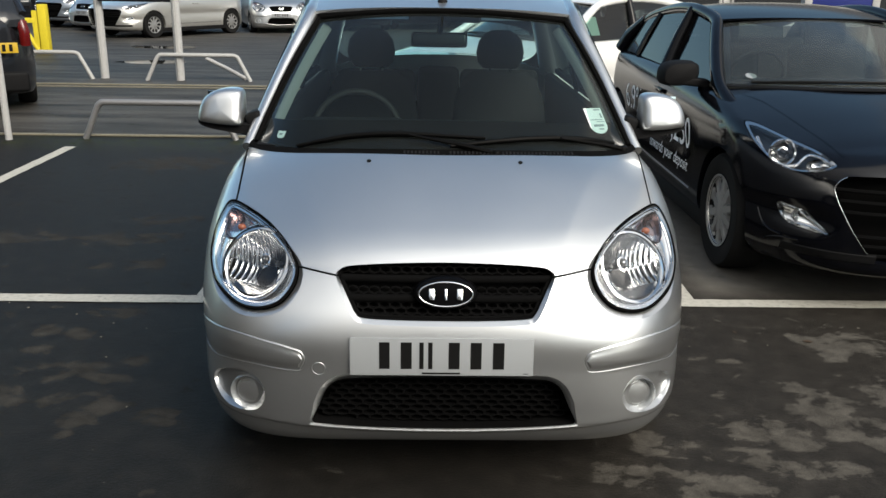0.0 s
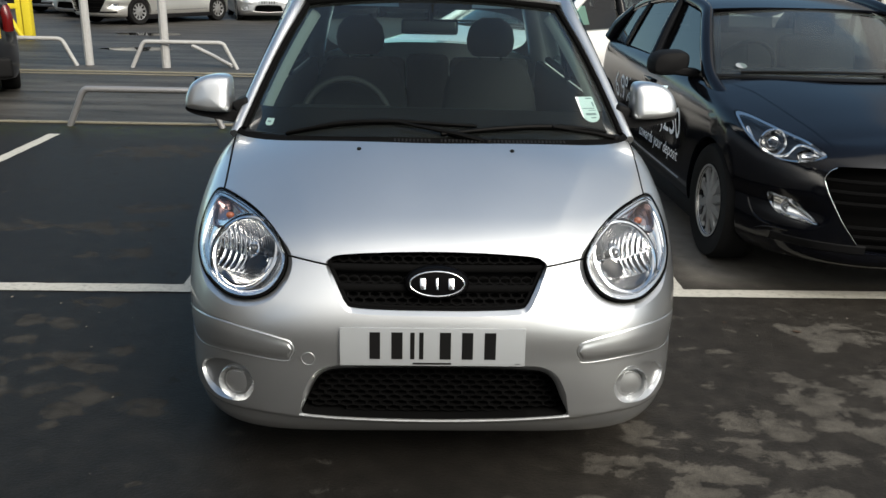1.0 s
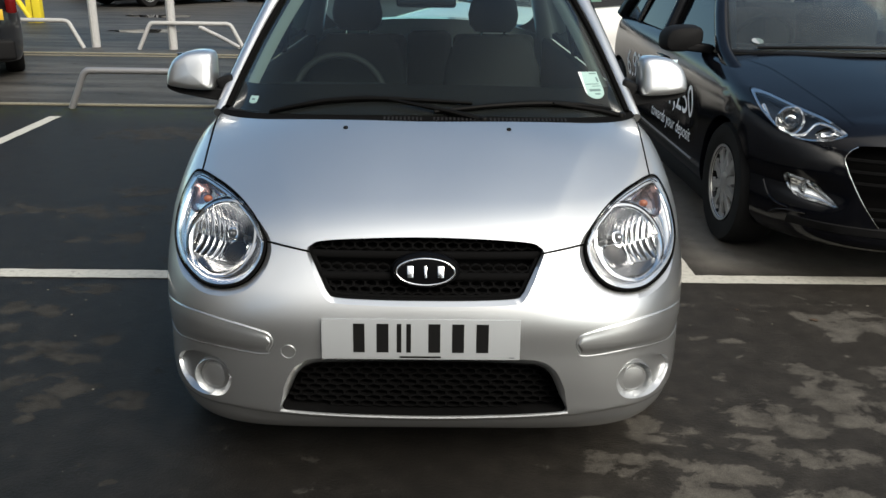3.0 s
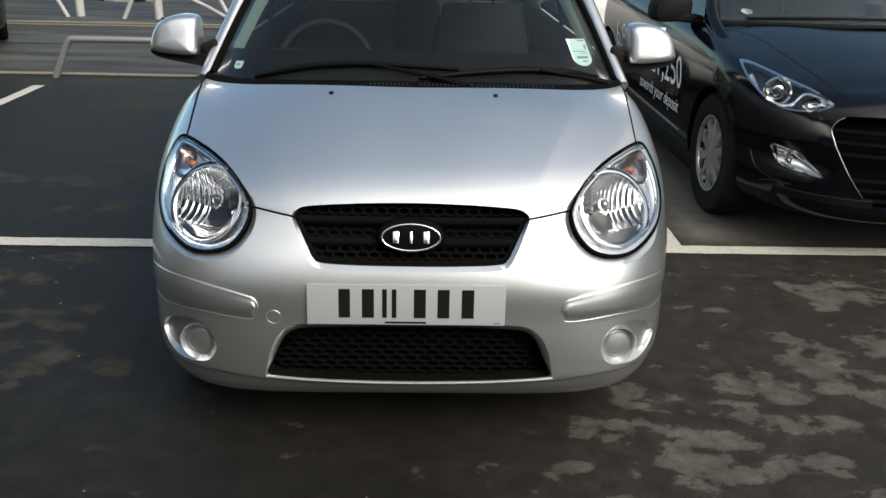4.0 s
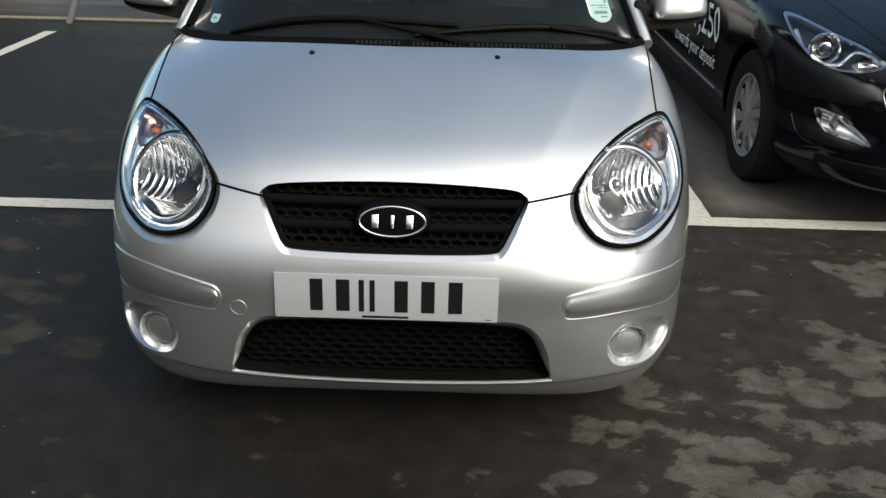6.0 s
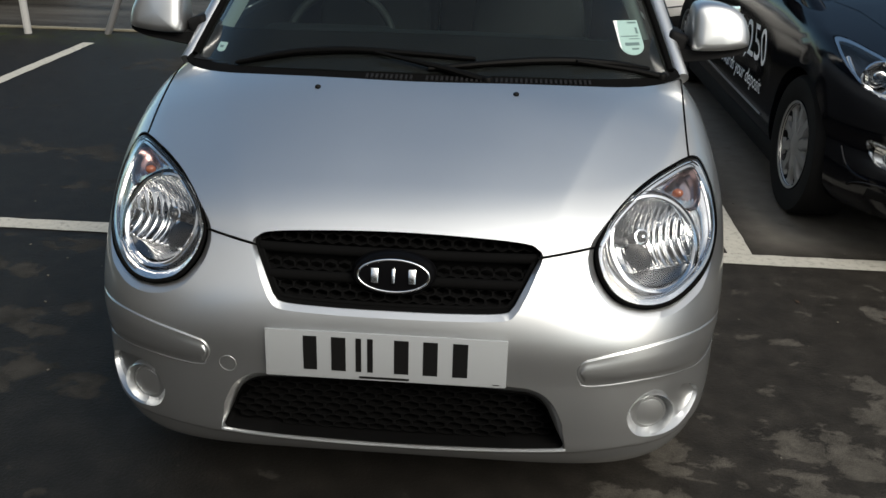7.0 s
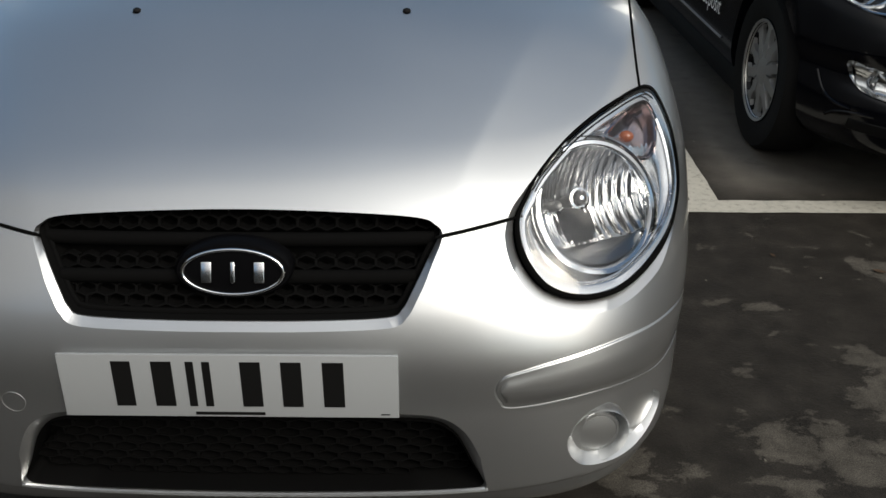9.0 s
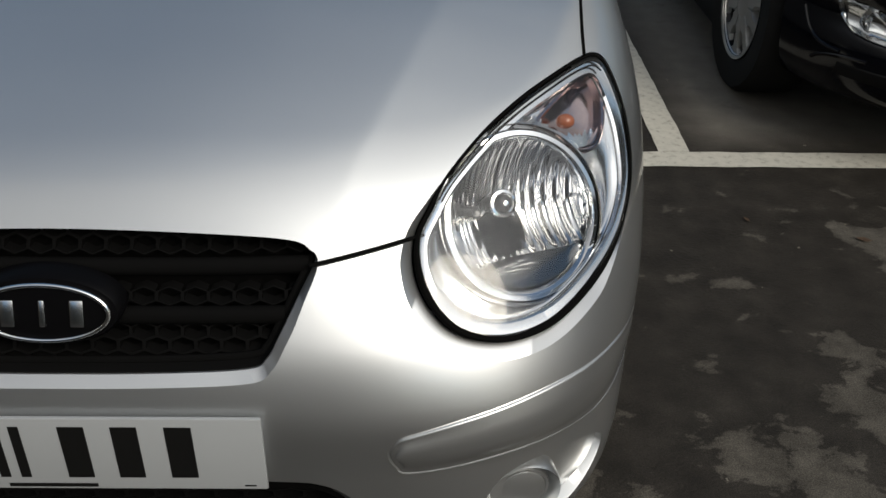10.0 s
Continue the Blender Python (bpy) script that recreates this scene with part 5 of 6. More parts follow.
def glass_label(parent, u, v, wide, high, name, rows, label):
    """A paper label inside the windscreen, rounded below, with rows of print as bars."""
    p = screen_point(u, v, -0.003)
    ex = (screen_point(u + 0.02, v, -0.003) - p).normalized()
    ey = (screen_point(u, v + 0.02, -0.003) - p).normalized()
    n = ex.cross(ey).normalized()
    def at(a, b, lift):
        return p + ex * a + ey * b + n * lift
    pts = [(-wide / 2, high / 2), (-wide / 2, -high * 0.2)] + [(-wide / 2 * math.cos(t), -high * 0.2 - high * 0.3 * math.sin(t)) for t in np.linspace(0.15, math.pi - 0.15, 15)] + [(wide / 2, -high * 0.2), (wide / 2, high / 2)]
    bm = ring_loft([[at(a, b, -0.0006) for a, b in pts], [at(a, b, 0.0006) for a, b in pts]])
    ob = part(name, bm, STICKER, parent, label, smooth=False)
    for a0, a1, b0, b1, mat in rows:
        bm = bmesh.new()
        q = [bm.verts.new(at(a * wide, b * high, 0.0012)) for a, b in ((a0, b0), (a1, b0), (a1, b1), (a0, b1))]
        bm.faces.new(q)
        part("print_bar", bm, mat, ob, smooth=False)


def build_wheel(parent, at, side, radius, width, rim, spokes, tyre_mat, rim_mat):
    m = Matrix.Translation(at)
    def put(bm):
        sided(bm, side)
        bmesh.ops.transform(bm, matrix=m, verts=bm.verts)
        return bm
    w, r = width, rim
    wheel = part("wheel", put(lathe([(r, -w * 0.45), (r + 0.012, -w * 0.5), (radius - 0.02, -w * 0.52), (radius - 0.004, -w * 0.42), (radius, -w * 0.2), (radius, w * 0.2), (radius - 0.004, w * 0.42), (radius - 0.02, w * 0.52), (r + 0.012, w * 0.5), (r, w * 0.45)], 48, "x")), tyre_mat, parent, "black road tyre on a silver wheel")
    part("rim", put(lathe([(r + 0.004, w * 0.42), (r + 0.002, w * 0.50), (r - 0.012, w * 0.48), (r - 0.02, w * 0.36), (0.05, w * 0.30), (0.0, w * 0.30)], 48, "x")), GLOSS_BLACK, wheel)
    for k in range(spokes):
        a = 360 * k / spokes
        b = bmesh.new()
        wide = 2 * math.pi * r / spokes
        flat = [(0.27, 0.133), (0.48, 0.236), (0.58, 0.15), (0.83, 0.17), (0.91, 0.40), (0.960, 0.475)]
        ring = [(h * r, k * wide) for h, k in flat] + [(h * r, -k * wide) for h, k in flat[::-1]]
        front = [b.verts.new((w * 0.47 - 0.05 * h, k * 0.86, h)) for h, k in ring]
        mid = [b.verts.new((w * 0.47 - 0.012 - 0.05 * h, k, h)) for h, k in ring]
        back = [b.verts.new((w * 0.33, k, h)) for h, k in ring]
        for A, B in ((front, mid), (mid, back)):
            for j in range(len(ring)):
                k = (j + 1) % len(ring)
                b.faces.new((A[j], A[k], B[k], B[j]))
        b.faces.new(front)
        bmesh.ops.transform(b, matrix=pose(0, 0, 0, a, 0, 0), verts=b.verts)
        part("spoke", put(b), rim_mat, wheel)
    part("wheel_hub", put(lathe([(0.060, w * 0.34), (0.057, w * 0.44), (0.04, w * 0.47), (0.0, w * 0.48)], 32, "x")), rim_mat, wheel)
    part("wheel_lip", put(lathe([(r + 0.001, w * 0.44), (r, w * 0.505), (r - 0.010, w * 0.49), (r - 0.016, w * 0.44)], 48, "x")), rim_mat, wheel)


hatch = thing("silver_hatchback", "silver metallic small hatchback with teardrop headlamps parked in a bay", "car")
build_body(hatch)
for side in (1, -1):
    build_lamp(hatch, side)
build_grille(hatch)
build_intake(hatch)
build_small(hatch)
build_cabin(hatch)
build_upper(hatch)
build_wipers(hatch)
glass_label(hatch, 0.838, 0.185, 0.092, 0.135, "paper_label", ((0.05, 0.42, 0.40, 0.45, PRINT_GREY), (0.30, 0.40, 0.10, 0.28, PRINT_GREY), (-0.38, 0.36, 0.015, 0.045, PRINT_GREY), (-0.05, 0.40, -0.06, -0.035, PRINT_GREY), (-0.28, 0.32, -0.24, -0.15, PRINT_GREY), (-0.05, 0.25, -0.36, -0.31, PRINT_GREY)), "white paper label on the windscreen")
glass_label(hatch, -0.845, 0.075, 0.036, 0.036, "round_sticker", ((-0.25, 0.2, -0.1, 0.15, PRINT_GREY),), "small pale round sticker on the windscreen")
for y in (0.70, 3.07):
    for side in (1, -1):
        build_wheel(hatch, (side * 0.70, y, 0.278), side, 0.278, 0.165, 0.185, 8, RUBBER, RIM_SILVER)

# ---- the black family hatchback ----
def family_skin(p):
    x, y, z = np.abs(p[..., 0]), p[..., 1], p[..., 2]
    w = smooth_lane(z, (0.12, 0.25, 0.45, 0.62, 0.80, 0.92, 1.05), (0.80, 0.86, 0.875, 0.88, 0.865, 0.83, 0.76))
    u = np.minimum(x / w, 0.9999)
    front = smooth_lane(z, (0.12, 0.17, 0.22, 0.32, 0.46, 0.60, 0.68, 0.74, 0.80, 0.90, 1.1), (0.20, 0.11, 0.06, 0.03, 0.010, 0.015, 0.04, 0.09, 0.18, 0.45, 1.2)) + 0.80 * (1 - np.sqrt(1 - u ** 3.3)) - y
    # hollow round the fog lamps, with a ridge below
    out = np.clip((x - 0.54) / 0.12, 0, 1)
    front = front + out * out * (3 - 2 * out) * (0.042 * np.exp(-((z - 0.455) / 0.055) ** 2) - 0.003 * np.exp(-((z - 0.335) / 0.035) ** 2))
    top = z - (smooth_lane(y, (0.0, 0.1, 0.3, 0.6, 0.95, 1.2, 1.6, 4.4), (0.66, 0.735, 0.80, 0.865, 0.925, 0.96, 0.98, 1.02)) - 0.085 * np.clip(x / 0.85, 0, 1.2) ** 2.5)
    # a sharp line along the flank and a hollow under it
    hollow = 0.022 * np.exp(-((z - 0.56) / 0.09) ** 2) * np.clip((y - 1.3) / 0.3, 0, 1)
    d = smax(front, x - w + hollow, 0.06)
    d = smax(d, top * 0.85, 0.05)
    d = smax(d, 0.19 - z, 0.06)
    return smax(d, y - (4.26 - 0.45 * (x / 0.88) ** 4), 0.15)


FS = family_skin
F_LAMP = outline([(0.582, 0.713), (0.604, 0.741), (0.635, 0.765), (0.691, 0.787), (0.733, 0.806), (0.772, 0.822), (0.812, 0.821), (0.826, 0.790), (0.822, 0.745), (0.795, 0.694), (0.754, 0.671), (0.722, 0.667), (0.669, 0.675), (0.620, 0.692)], 4)
F_FOG = outline([(0.590, 0.398), (0.635, 0.450), (0.676, 0.488), (0.731, 0.503), (0.762, 0.505), (0.752, 0.463), (0.730, 0.422), (0.701, 0.407), (0.646, 0.399)], 4)
F_PROJ, F_IND = (0.749, 0.742), (0.652, 0.708)
F_BROW = [(0.808, 0.777), (0.803, 0.722), (0.764, 0.686), (0.719, 0.697), (0.672, 0.740), (0.634, 0.740), (0.592, 0.717)]
F_GRILLE = mirrored_loop([(0, 0.680), (0.30, 0.680), (0.50, 0.676), (0.565, 0.664), (0.594, 0.618), (0.565, 0.530), (0.510, 0.430), (0.436, 0.330), (0.40, 0.295), (0.20, 0.28), (0, 0.278)])


def family_screen(u, v, lift=0.0):
    x0 = 0.74 * u
    base = Vector((x0, 1.10 + 0.33 * u * u, 0.957 - 0.02 * u * u))
    top = Vector((0.56 * u, 1.93 + 0.10 * u * u, 1.285 - 0.035 * u * u))
    return base.lerp(top, v) + Vector((0.2 * u, -0.4, 0.9)).normalized() * (0.02 * math.sin(math.pi * v) + lift)


def build_family(parent):
    cutters = [pocket(FS, F_GRILLE, [(0.012, -0.5), (0.005, -0.002), (0.0, 0.02), (0.0, 0.09)], AHEAD)]
    for side in (1, -1):
        cutters.append(sided(pocket(FS, F_LAMP, [(0.003, -0.04), (0.001, -0.002), (0.0, 0.01), (-0.004, 0.085)], INWARD), side))
        cutters.append(sided(pocket(FS, F_FOG, [(0.006, -0.04), (0.003, -0.002), (0.0, 0.02), (-0.002, 0.07)], AHEAD), side))
        hood = on_top(FS, [(float(np.interp(y, (0.2, 0.57, 1.0, 1.2), (0.545, 0.595, 0.640, 0.70))), y) for y in np.linspace(0.21, 1.18, 18)])
        cutters.append(sided(tube(hood, 0.004, 6), side))
        for y in (0.88, 3.53):
            c = lathe([(0.345, -0.16), (0.345, 0.16)], 40, "x", True)
            bmesh.ops.translate(c, vec=(side * 0.82, y, 0.315), verts=c.verts)
            cutters.append(c)
    xs = np.linspace(-0.77, 0.77, 31)
    plan = [(x, 1.04 + 0.62 * x * x) for x in xs] + [(0.77, 1.6), (-0.77, 1.6)]
    cutters.append(ring_loft([[(x, y, 0.90) for x, y in plan], [(x, y, 1.4) for x, y in plan]]))
    c = bmesh.new()
    add_box(c, (1.50, 2.5, 1.2), (0, 2.70, 0.98))
    cutters.append(c)
    verts, faces = star_solid(FS, 0.75, 3.6, 0.52, 0.85, 0.30, 0.55, 101, 45, 34, 44, 14)
    me = carved(verts, faces, cutters)
    skin_normals(finish("body", me, BLACK_PAINT, parent, sharp=32).data, FS)
    # grille: slats, chrome-edged corner
    rings = [on_front(FS, F_GRILLE + (np.array((0, 0.45)) - F_GRILLE) * f) + np.array((0, 0.085, 0)) for f in (-0.02, 0.4, 0.8)]
    grille = part("grille", ring_loft(rings, False, True), GRILLE_BLACK, parent, "black hexagonal grille with slats")
    for z in (0.61, 0.56, 0.51, 0.40, 0.355, 0.31):
        half = float(np.interp(z, (0.25, 0.33, 0.43, 0.53, 0.62), (0.40, 0.43, 0.50, 0.555, 0.585)))
        line3 = on_front(FS, [(x, z) for x in np.linspace(-half, half, 15)]) + np.array((0, 0.035, 0))
        part("slat", tube(line3, 0.011, 8), MESH_BLACK, grille)
    for side in (1, -1):
        edge = on_front(FS, [(0.555, 0.672), (0.580, 0.655), (0.599, 0.620), (0.590, 0.580), (0.569, 0.530), (0.514, 0.430), (0.440, 0.330)])
        sided_part("grille_edge", tube(spline(edge, 4), 0.0017, 8), CHROME_TRIM, grille, side, "thin chrome edge")
        # headlamp
        lamp = sided_part("headlamp", ring_loft([on_front(FS, swollen(F_LAMP, -0.004)) + 0.080 * INWARD, on_front(FS, swollen(F_LAMP, -0.02)) + 0.086 * INWARD]), BEZEL, parent, side, "swept-back clear headlamp with a projector")
        rings = [on_front(FS, swollen(F_LAMP, s)) + d * INWARD for s, d in ((-0.002, 0.004), (-0.010, 0.012), (-0.014, 0.040))]
        sided_part("surround", ring_loft(rings, False, False), REFLECTOR, lamp, side)
        px, pz = F_PROJ
        spot = Vector(on_front(FS, [(px, pz)])[0]) + Vector(INWARD) * 0.035
        turn = Matrix.Translation(spot) @ Vector((0.12, -0.97, 0.12)).to_track_quat("-Y", "Z").to_matrix().to_4x4()
        bm = lathe([(0.060, 0.03), (0.066, -0.004), (0.062, -0.010), (0.055, -0.004), (0.046, 0.015), (0.040, 0.02)], 40)
        bmesh.ops.transform(bm, matrix=turn, verts=bm.verts)
        sided_part("projector_ring", bm, CHROME, lamp, side)
        bm = lathe([(0.042, 0.03), (0.040, 0.016), (0.032, 0.004), (0.018, -0.003), (0.0, -0.006)], 32)
        bmesh.ops.transform(bm, matrix=turn, verts=bm.verts)
        sided_part("projector_lens", bm, GLASSY, lamp, side)
        bm = lathe([(0.026, -0.001), (0.0255, -0.004), (0.021, -0.0055), (0.0195, -0.003)], 32)
        bmesh.ops.transform(bm, matrix=turn, verts=bm.verts)
        sided_part("projector_eye", bm, CHROME, lamp, side)
        brow = on_front(FS, F_BROW) + 0.020 * INWARD
        sided_part("light_strip", tube(spline(brow, 4), 0.008, 8), CHROME_TRIM, lamp, side)
        bm = lathe([(0.044, -0.01), (0.036, 0.015), (0.015, 0.03), (0.0, 0.032)], 28)
        ix, iz = F_IND
        spot = Vector(on_front(FS, [(ix, iz)])[0]) + Vector(INWARD) * 0.022
        bmesh.ops.transform(bm, matrix=Matrix.Translation(spot) @ Matrix.Diagonal((1.2, 1, 0.75, 1)), verts=bm.verts)
        sided_part("indicator_bowl", bm, REFLECTOR, lamp, side)
        c = F_LAMP.mean(0)
        rings = [on_front(FS, F_LAMP + (c - F_LAMP) * f) - 0.001 * INWARD for f in (0.01, 0.2, 0.4, 0.6, 0.8, 0.95)]
        g = sided_part("lens", ring_loft(rings, False, True), LENS, lamp, side)
        g.visible_shadow = False
        # fog lamp
        c = F_FOG.mean(0)
        fog = sided_part("fog_lamp", ring_loft([on_front(FS, F_FOG + (c - F_FOG) * f) + d * AHEAD for f, d in ((0.02, 0.012), (0.20, 0.034), (0.5, 0.038), (0.9, 0.036))], False, True), REFLECTOR, parent, side, "chrome-backed fog lamp in the bumper")
        p = on_front(FS, [c])[0]
        bm = lathe([(0.038, -0.01), (0.040, 0.012), (0.030, 0.03), (0.0, 0.034)], 28)
        bmesh.ops.translate(bm, vec=p + np.array((-0.02, 0.024, 0.0)), verts=bm.verts)
        sided_part("fog_bowl", bm, CHROME, fog, side)
        g = sided_part("fog_lens", ring_loft([on_front(FS, F_FOG + (c - F_FOG) * f) + 0.010 * AHEAD for f in (0.0, 0.3, 0.6, 0.9)], False, True), LENS, fog, side)
        g.visible_shadow = False
        # two short ridges at the bumper's corner, and the matt skirt below
        for ridge in (((0.808, 0.440), (0.798, 0.385), (0.775, 0.358), (0.743, 0.352)), ((0.783, 0.305), (0.771, 0.325), (0.742, 0.340), (0.690, 0.346))):
            sided_part("bumper_ridge", tube(spline(on_front(FS, ridge), 5), 0.0065, 8), BLACK_PAINT, parent, side)
        rows = [on_front(FS, [(x, z) for x in np.linspace(0.40, 0.74, 12)]) + np.array((0, d, 0)) for z, d in ((0.325, 0.004), (0.318, -0.006), (0.285, -0.006), (0.278, 0.004))]
        sided_part("skirt", ring_loft([[r[k] for r in rows] for k in range(12)]), BLACK_PLASTIC, parent, side)
    # glass and roof
    v, f = sheet(lambda a, b: family_screen(a, b), np.linspace(-1, 1, 25), np.linspace(0, 1, 11))
    ws = mesh_object("windscreen", v, f, HAZY_SCREEN, parent)
    ws.visible_shadow = False
    for a in ((-1, -0.93), (0.93, 1)):
        v, f = sheet(lambda s, b: family_screen(s, b, -0.004), np.linspace(*a, 3), np.linspace(0, 1, 11))
        mesh_object("frit", v, f, GLOSS_BLACK, ws)
    v, f = sheet(lambda u, t: (0.75 * u, 1.045 + 0.62 * (0.75 * u) ** 2 + t * 0.10, 0.945 - 0.02 * u * u + 0.012 * t), np.linspace(-1, 1, 25), np.linspace(0, 1, 4))
    part("scuttle", shell(v, f, 0.004), BLACK_PLASTIC, parent)
    for pts in (((-0.60, 0.0), (-0.2, 0.03), (0.15, 0.03)), ((0.12, 0.0), (0.40, 0.03), (0.66, 0.02))):
        wl = [family_screen(x / 0.74, 0.01 + h, 0.012) for x, h in pts]
        part("wiper", tube(spline(wl, 6), 0.008, 6), BLACK_PLASTIC, parent)

    def roof(u, t, drop=0.0):
        y = 1.93 + 0.10 * u * u + t * 1.95
        z = float(smooth_lane(np.array(y), (1.9, 2.2, 2.6, 3.1, 3.5, 3.9), (1.279, 1.325, 1.358, 1.335, 1.285, 1.200)))
        return (0.575 * u, y, z - 0.036 * abs(u) ** 2.4 - drop)
    v, f = sheet(roof, np.linspace(-1, 1, 21), np.linspace(0, 1, 21))
    top = part("roof", shell(v, f, 0.012), BLACK_PAINT, parent)
    v, f = sheet(lambda u, t: roof(u * 0.98, 0.04 + t * 0.95, 0.03), np.linspace(-1, 1, 9), np.linspace(0, 1, 9))
    mesh_object("headlining", v, f, BONE, top)
    part("aerial", tube([(0.0, 3.70, 1.24), (0.0, 3.80, 1.42)], [0.008, 0.003], 8), BLACK_PLASTIC, top)
    for side in (1, -1):
        rail = spline([(0.76, 1.06, 0.83), (0.775, 1.32, 0.93), (0.725, 1.58, 1.06), (0.655, 1.84, 1.19), (0.600, 2.06, 1.270), (0.605, 2.40, 1.318), (0.610, 2.75, 1.322), (0.615, 3.15, 1.288), (0.630, 3.55, 1.225), (0.680, 3.92, 1.09), (0.745, 4.12, 0.95)], 7)
        sided_part("roof_rail", tube(rail, 0.040, 12), BLACK_PAINT, parent, side)
        sided_part("centre_pillar", tube([(0.785, 2.42, 0.94), (0.71, 2.45, 1.13), (0.615, 2.48, 1.325)], [0.05, 0.045, 0.04], 10), GLOSS_BLACK, parent, side)
        sided_part("rear_pillar", tube([(0.765, 3.92, 0.94), (0.715, 3.86, 1.06), (0.640, 3.66, 1.20)], [0.075, 0.07, 0.05], 10), BLACK_PAINT, parent, side)
        sided_part("quarter_pillar", tube([(0.780, 3.32, 0.94), (0.715, 3.30, 1.10), (0.640, 3.24, 1.265)], [0.028, 0.025, 0.02], 8), GLOSS_BLACK, parent, side)
        for y0, y1, y2, y3 in ((1.46, 2.40, 2.00, 2.46), (2.46, 3.30, 2.52, 3.24), (3.34, 3.84, 3.28, 3.62)):
            def pane(a, b):
                top = y2 + a * (y3 - y2)
                z = float(np.interp(top, (2.0, 2.5, 2.9, 3.25, 3.65), (1.250, 1.300, 1.297, 1.258, 1.185)))
                low = Vector((0.785, y0 + a * (y1 - y0), 0.93))
                return low.lerp(Vector((0.785 - 0.44 * (z - 0.93), top, z)), b)
            v, f = sheet(pane, np.linspace(0, 1, 7), np.linspace(0, 1, 5))
            if side < 0:
                v = [(-p[0], p[1], p[2]) for p in v]
            g = mesh_object("side_window", v, f, DEEP_TINT if side < 0 else TINT, parent)
            g.visible_shadow = False
        rows = []
        for t, w, h in ((0.0, 0.35, 0.35), (0.12, 0.80, 0.82), (0.35, 0.96, 0.96), (1.0, 1.0, 1.0)):
            rows.append([(0.945 + 0.118 * w * math.copysign(abs(math.cos(a)) ** 0.7, math.cos(a)), 1.50 + 0.13 * t, 0.978 + 0.074 * h * math.copysign(abs(math.sin(a)) ** 0.7, math.sin(a)) - 0.012 * math.cos(a)) for a in np.linspace(0, 2 * math.pi, 33)[:-1]])
        mirror = sided_part("door_mirror", ring_loft(rows), BLACK_PLASTIC, parent, side, "black door mirror")
        sided_part("mirror_arm", box((0.16, 0.10, 0.05), (0.85, 1.56, 0.930), (0, -6, 0), 0.016, 3), BLACK_PLASTIC, mirror, side)
        sided_part("sill", box((0.05, 2.2, 0.10), (0.835, 2.2, 0.19), bevel=0.02), BLACK_PLASTIC, parent, side)
        sided_part("flank_trim", tube([(0.874, 1.38, 0.32), (0.876, 2.2, 0.325), (0.874, 3.1, 0.335)], 0.005, 6), DULL_TRIM, parent, side)
        sided_part("door_handle", box((0.025, 0.20, 0.03), (0.878, 2.25, 0.80), bevel=0.01), BLACK_PAINT, parent, side)
        part("front_seat", box((0.52, 0.16, 0.60), (side * 0.38, 2.50, 0.80), (-14, 0, 0), 0.06, 3), CLOTH, parent)
        part("headrest", box((0.27, 0.10, 0.18), (side * 0.38, 2.62, 1.16), (-10, 0, 0), 0.045, 3), CLOTH, parent)
        for y in (0.88, 3.53):
            build_wheel(parent, (side * 0.76, y, 0.315), side, 0.315, 0.20, 0.198, 10, RUBBER, RIM_SILVER)
    v, f = sheet(lambda u, t: (0.74 * u, 1.20 + 0.30 * u * u + t * (0.62 - 0.3 * u * u), 0.945 - 0.03 * t), np.linspace(-1, 1, 13), np.linspace(0, 1, 6))
    part("dashboard", shell(v, f, 0.02), INNER, parent)
    part("cabin_floor", box((1.48, 2.5, 0.05), (0, 2.7, 0.41)), INNER, parent)
    part("rear_seat", box((1.3, 0.16, 0.60), (0, 3.55, 0.78), (-14, 0, 0), 0.06, 3), CLOTH, parent)
    gate = part("tailgate", box((1.40, 0.06, 0.12), (0, 4.12, 0.985), (25, 0, 0), 0.02), BLACK_PAINT, parent)
    v, f = sheet(lambda a, b: Vector((0.70 * a, 4.12, 0.98)).lerp(Vector((0.57 * a, 3.87, 1.20)), b), np.linspace(-1, 1, 4), np.linspace(0, 1, 4))
    mesh_object("rear_window", v, f, TINT, gate)
    ring = [(-0.36 + 0.18 * math.cos(a), 1.90 - 0.07 * math.sin(a), 0.93 + 0.165 * math.sin(a)) for a in np.linspace(0, 2 * math.pi, 33)[:-1]]
    part("steering_wheel", tube(ring, 0.014, 8, True), INNER, parent)
    p = family_screen(-0.80, 0.12, -0.002)
    part("round_sticker", lathe([(0.0, 0.0), (0.032, 0.0), (0.032, 0.001), (0.0, 0.0012)], 24, "z"), PLATE, ws, "small white round sticker").matrix_world = Matrix.Translation(p) @ pose(0, 0, 0, 22, 0, 0)


def lettering(words, size, y, z, parent, name):
    """White stuck-on words on the flank, reading towards the nose."""
    cu = bpy.data.curves.new(name, "FONT")
    cu.body, cu.size, cu.resolution_u = words, size, 3
    tmp = new("tmp", cu)
    bpy.context.view_layer.update()
    me = bpy.data.meshes.new_from_object(tmp.evaluated_get(bpy.context.evaluated_depsgraph_get()))
    bpy.data.objects.remove(tmp)
    P = np.array([v.co for v in me.vertices])
    right = P[:, 0].max()
    at = np.stack([np.full(len(P), -1.2), y + (right - P[:, 0]) * 1.0, z + P[:, 1]], 1)
    hit = skin_hit(FS, at, np.tile((1.0, 0.0, 0.0), (len(P), 1)), 0.8)
    for v, h in zip(me.vertices, hit):
        v.co = (h[0] - 0.0025, h[1], h[2])
    return finish(name, me, STICKER, parent, "white stuck-on lettering", smooth=False)


black_car = thing("black_hatchback", "gloss black family hatchback with white price lettering on its doors", "car", Matrix.Translation((2.39, 1.40, 0)))
build_family(black_car)


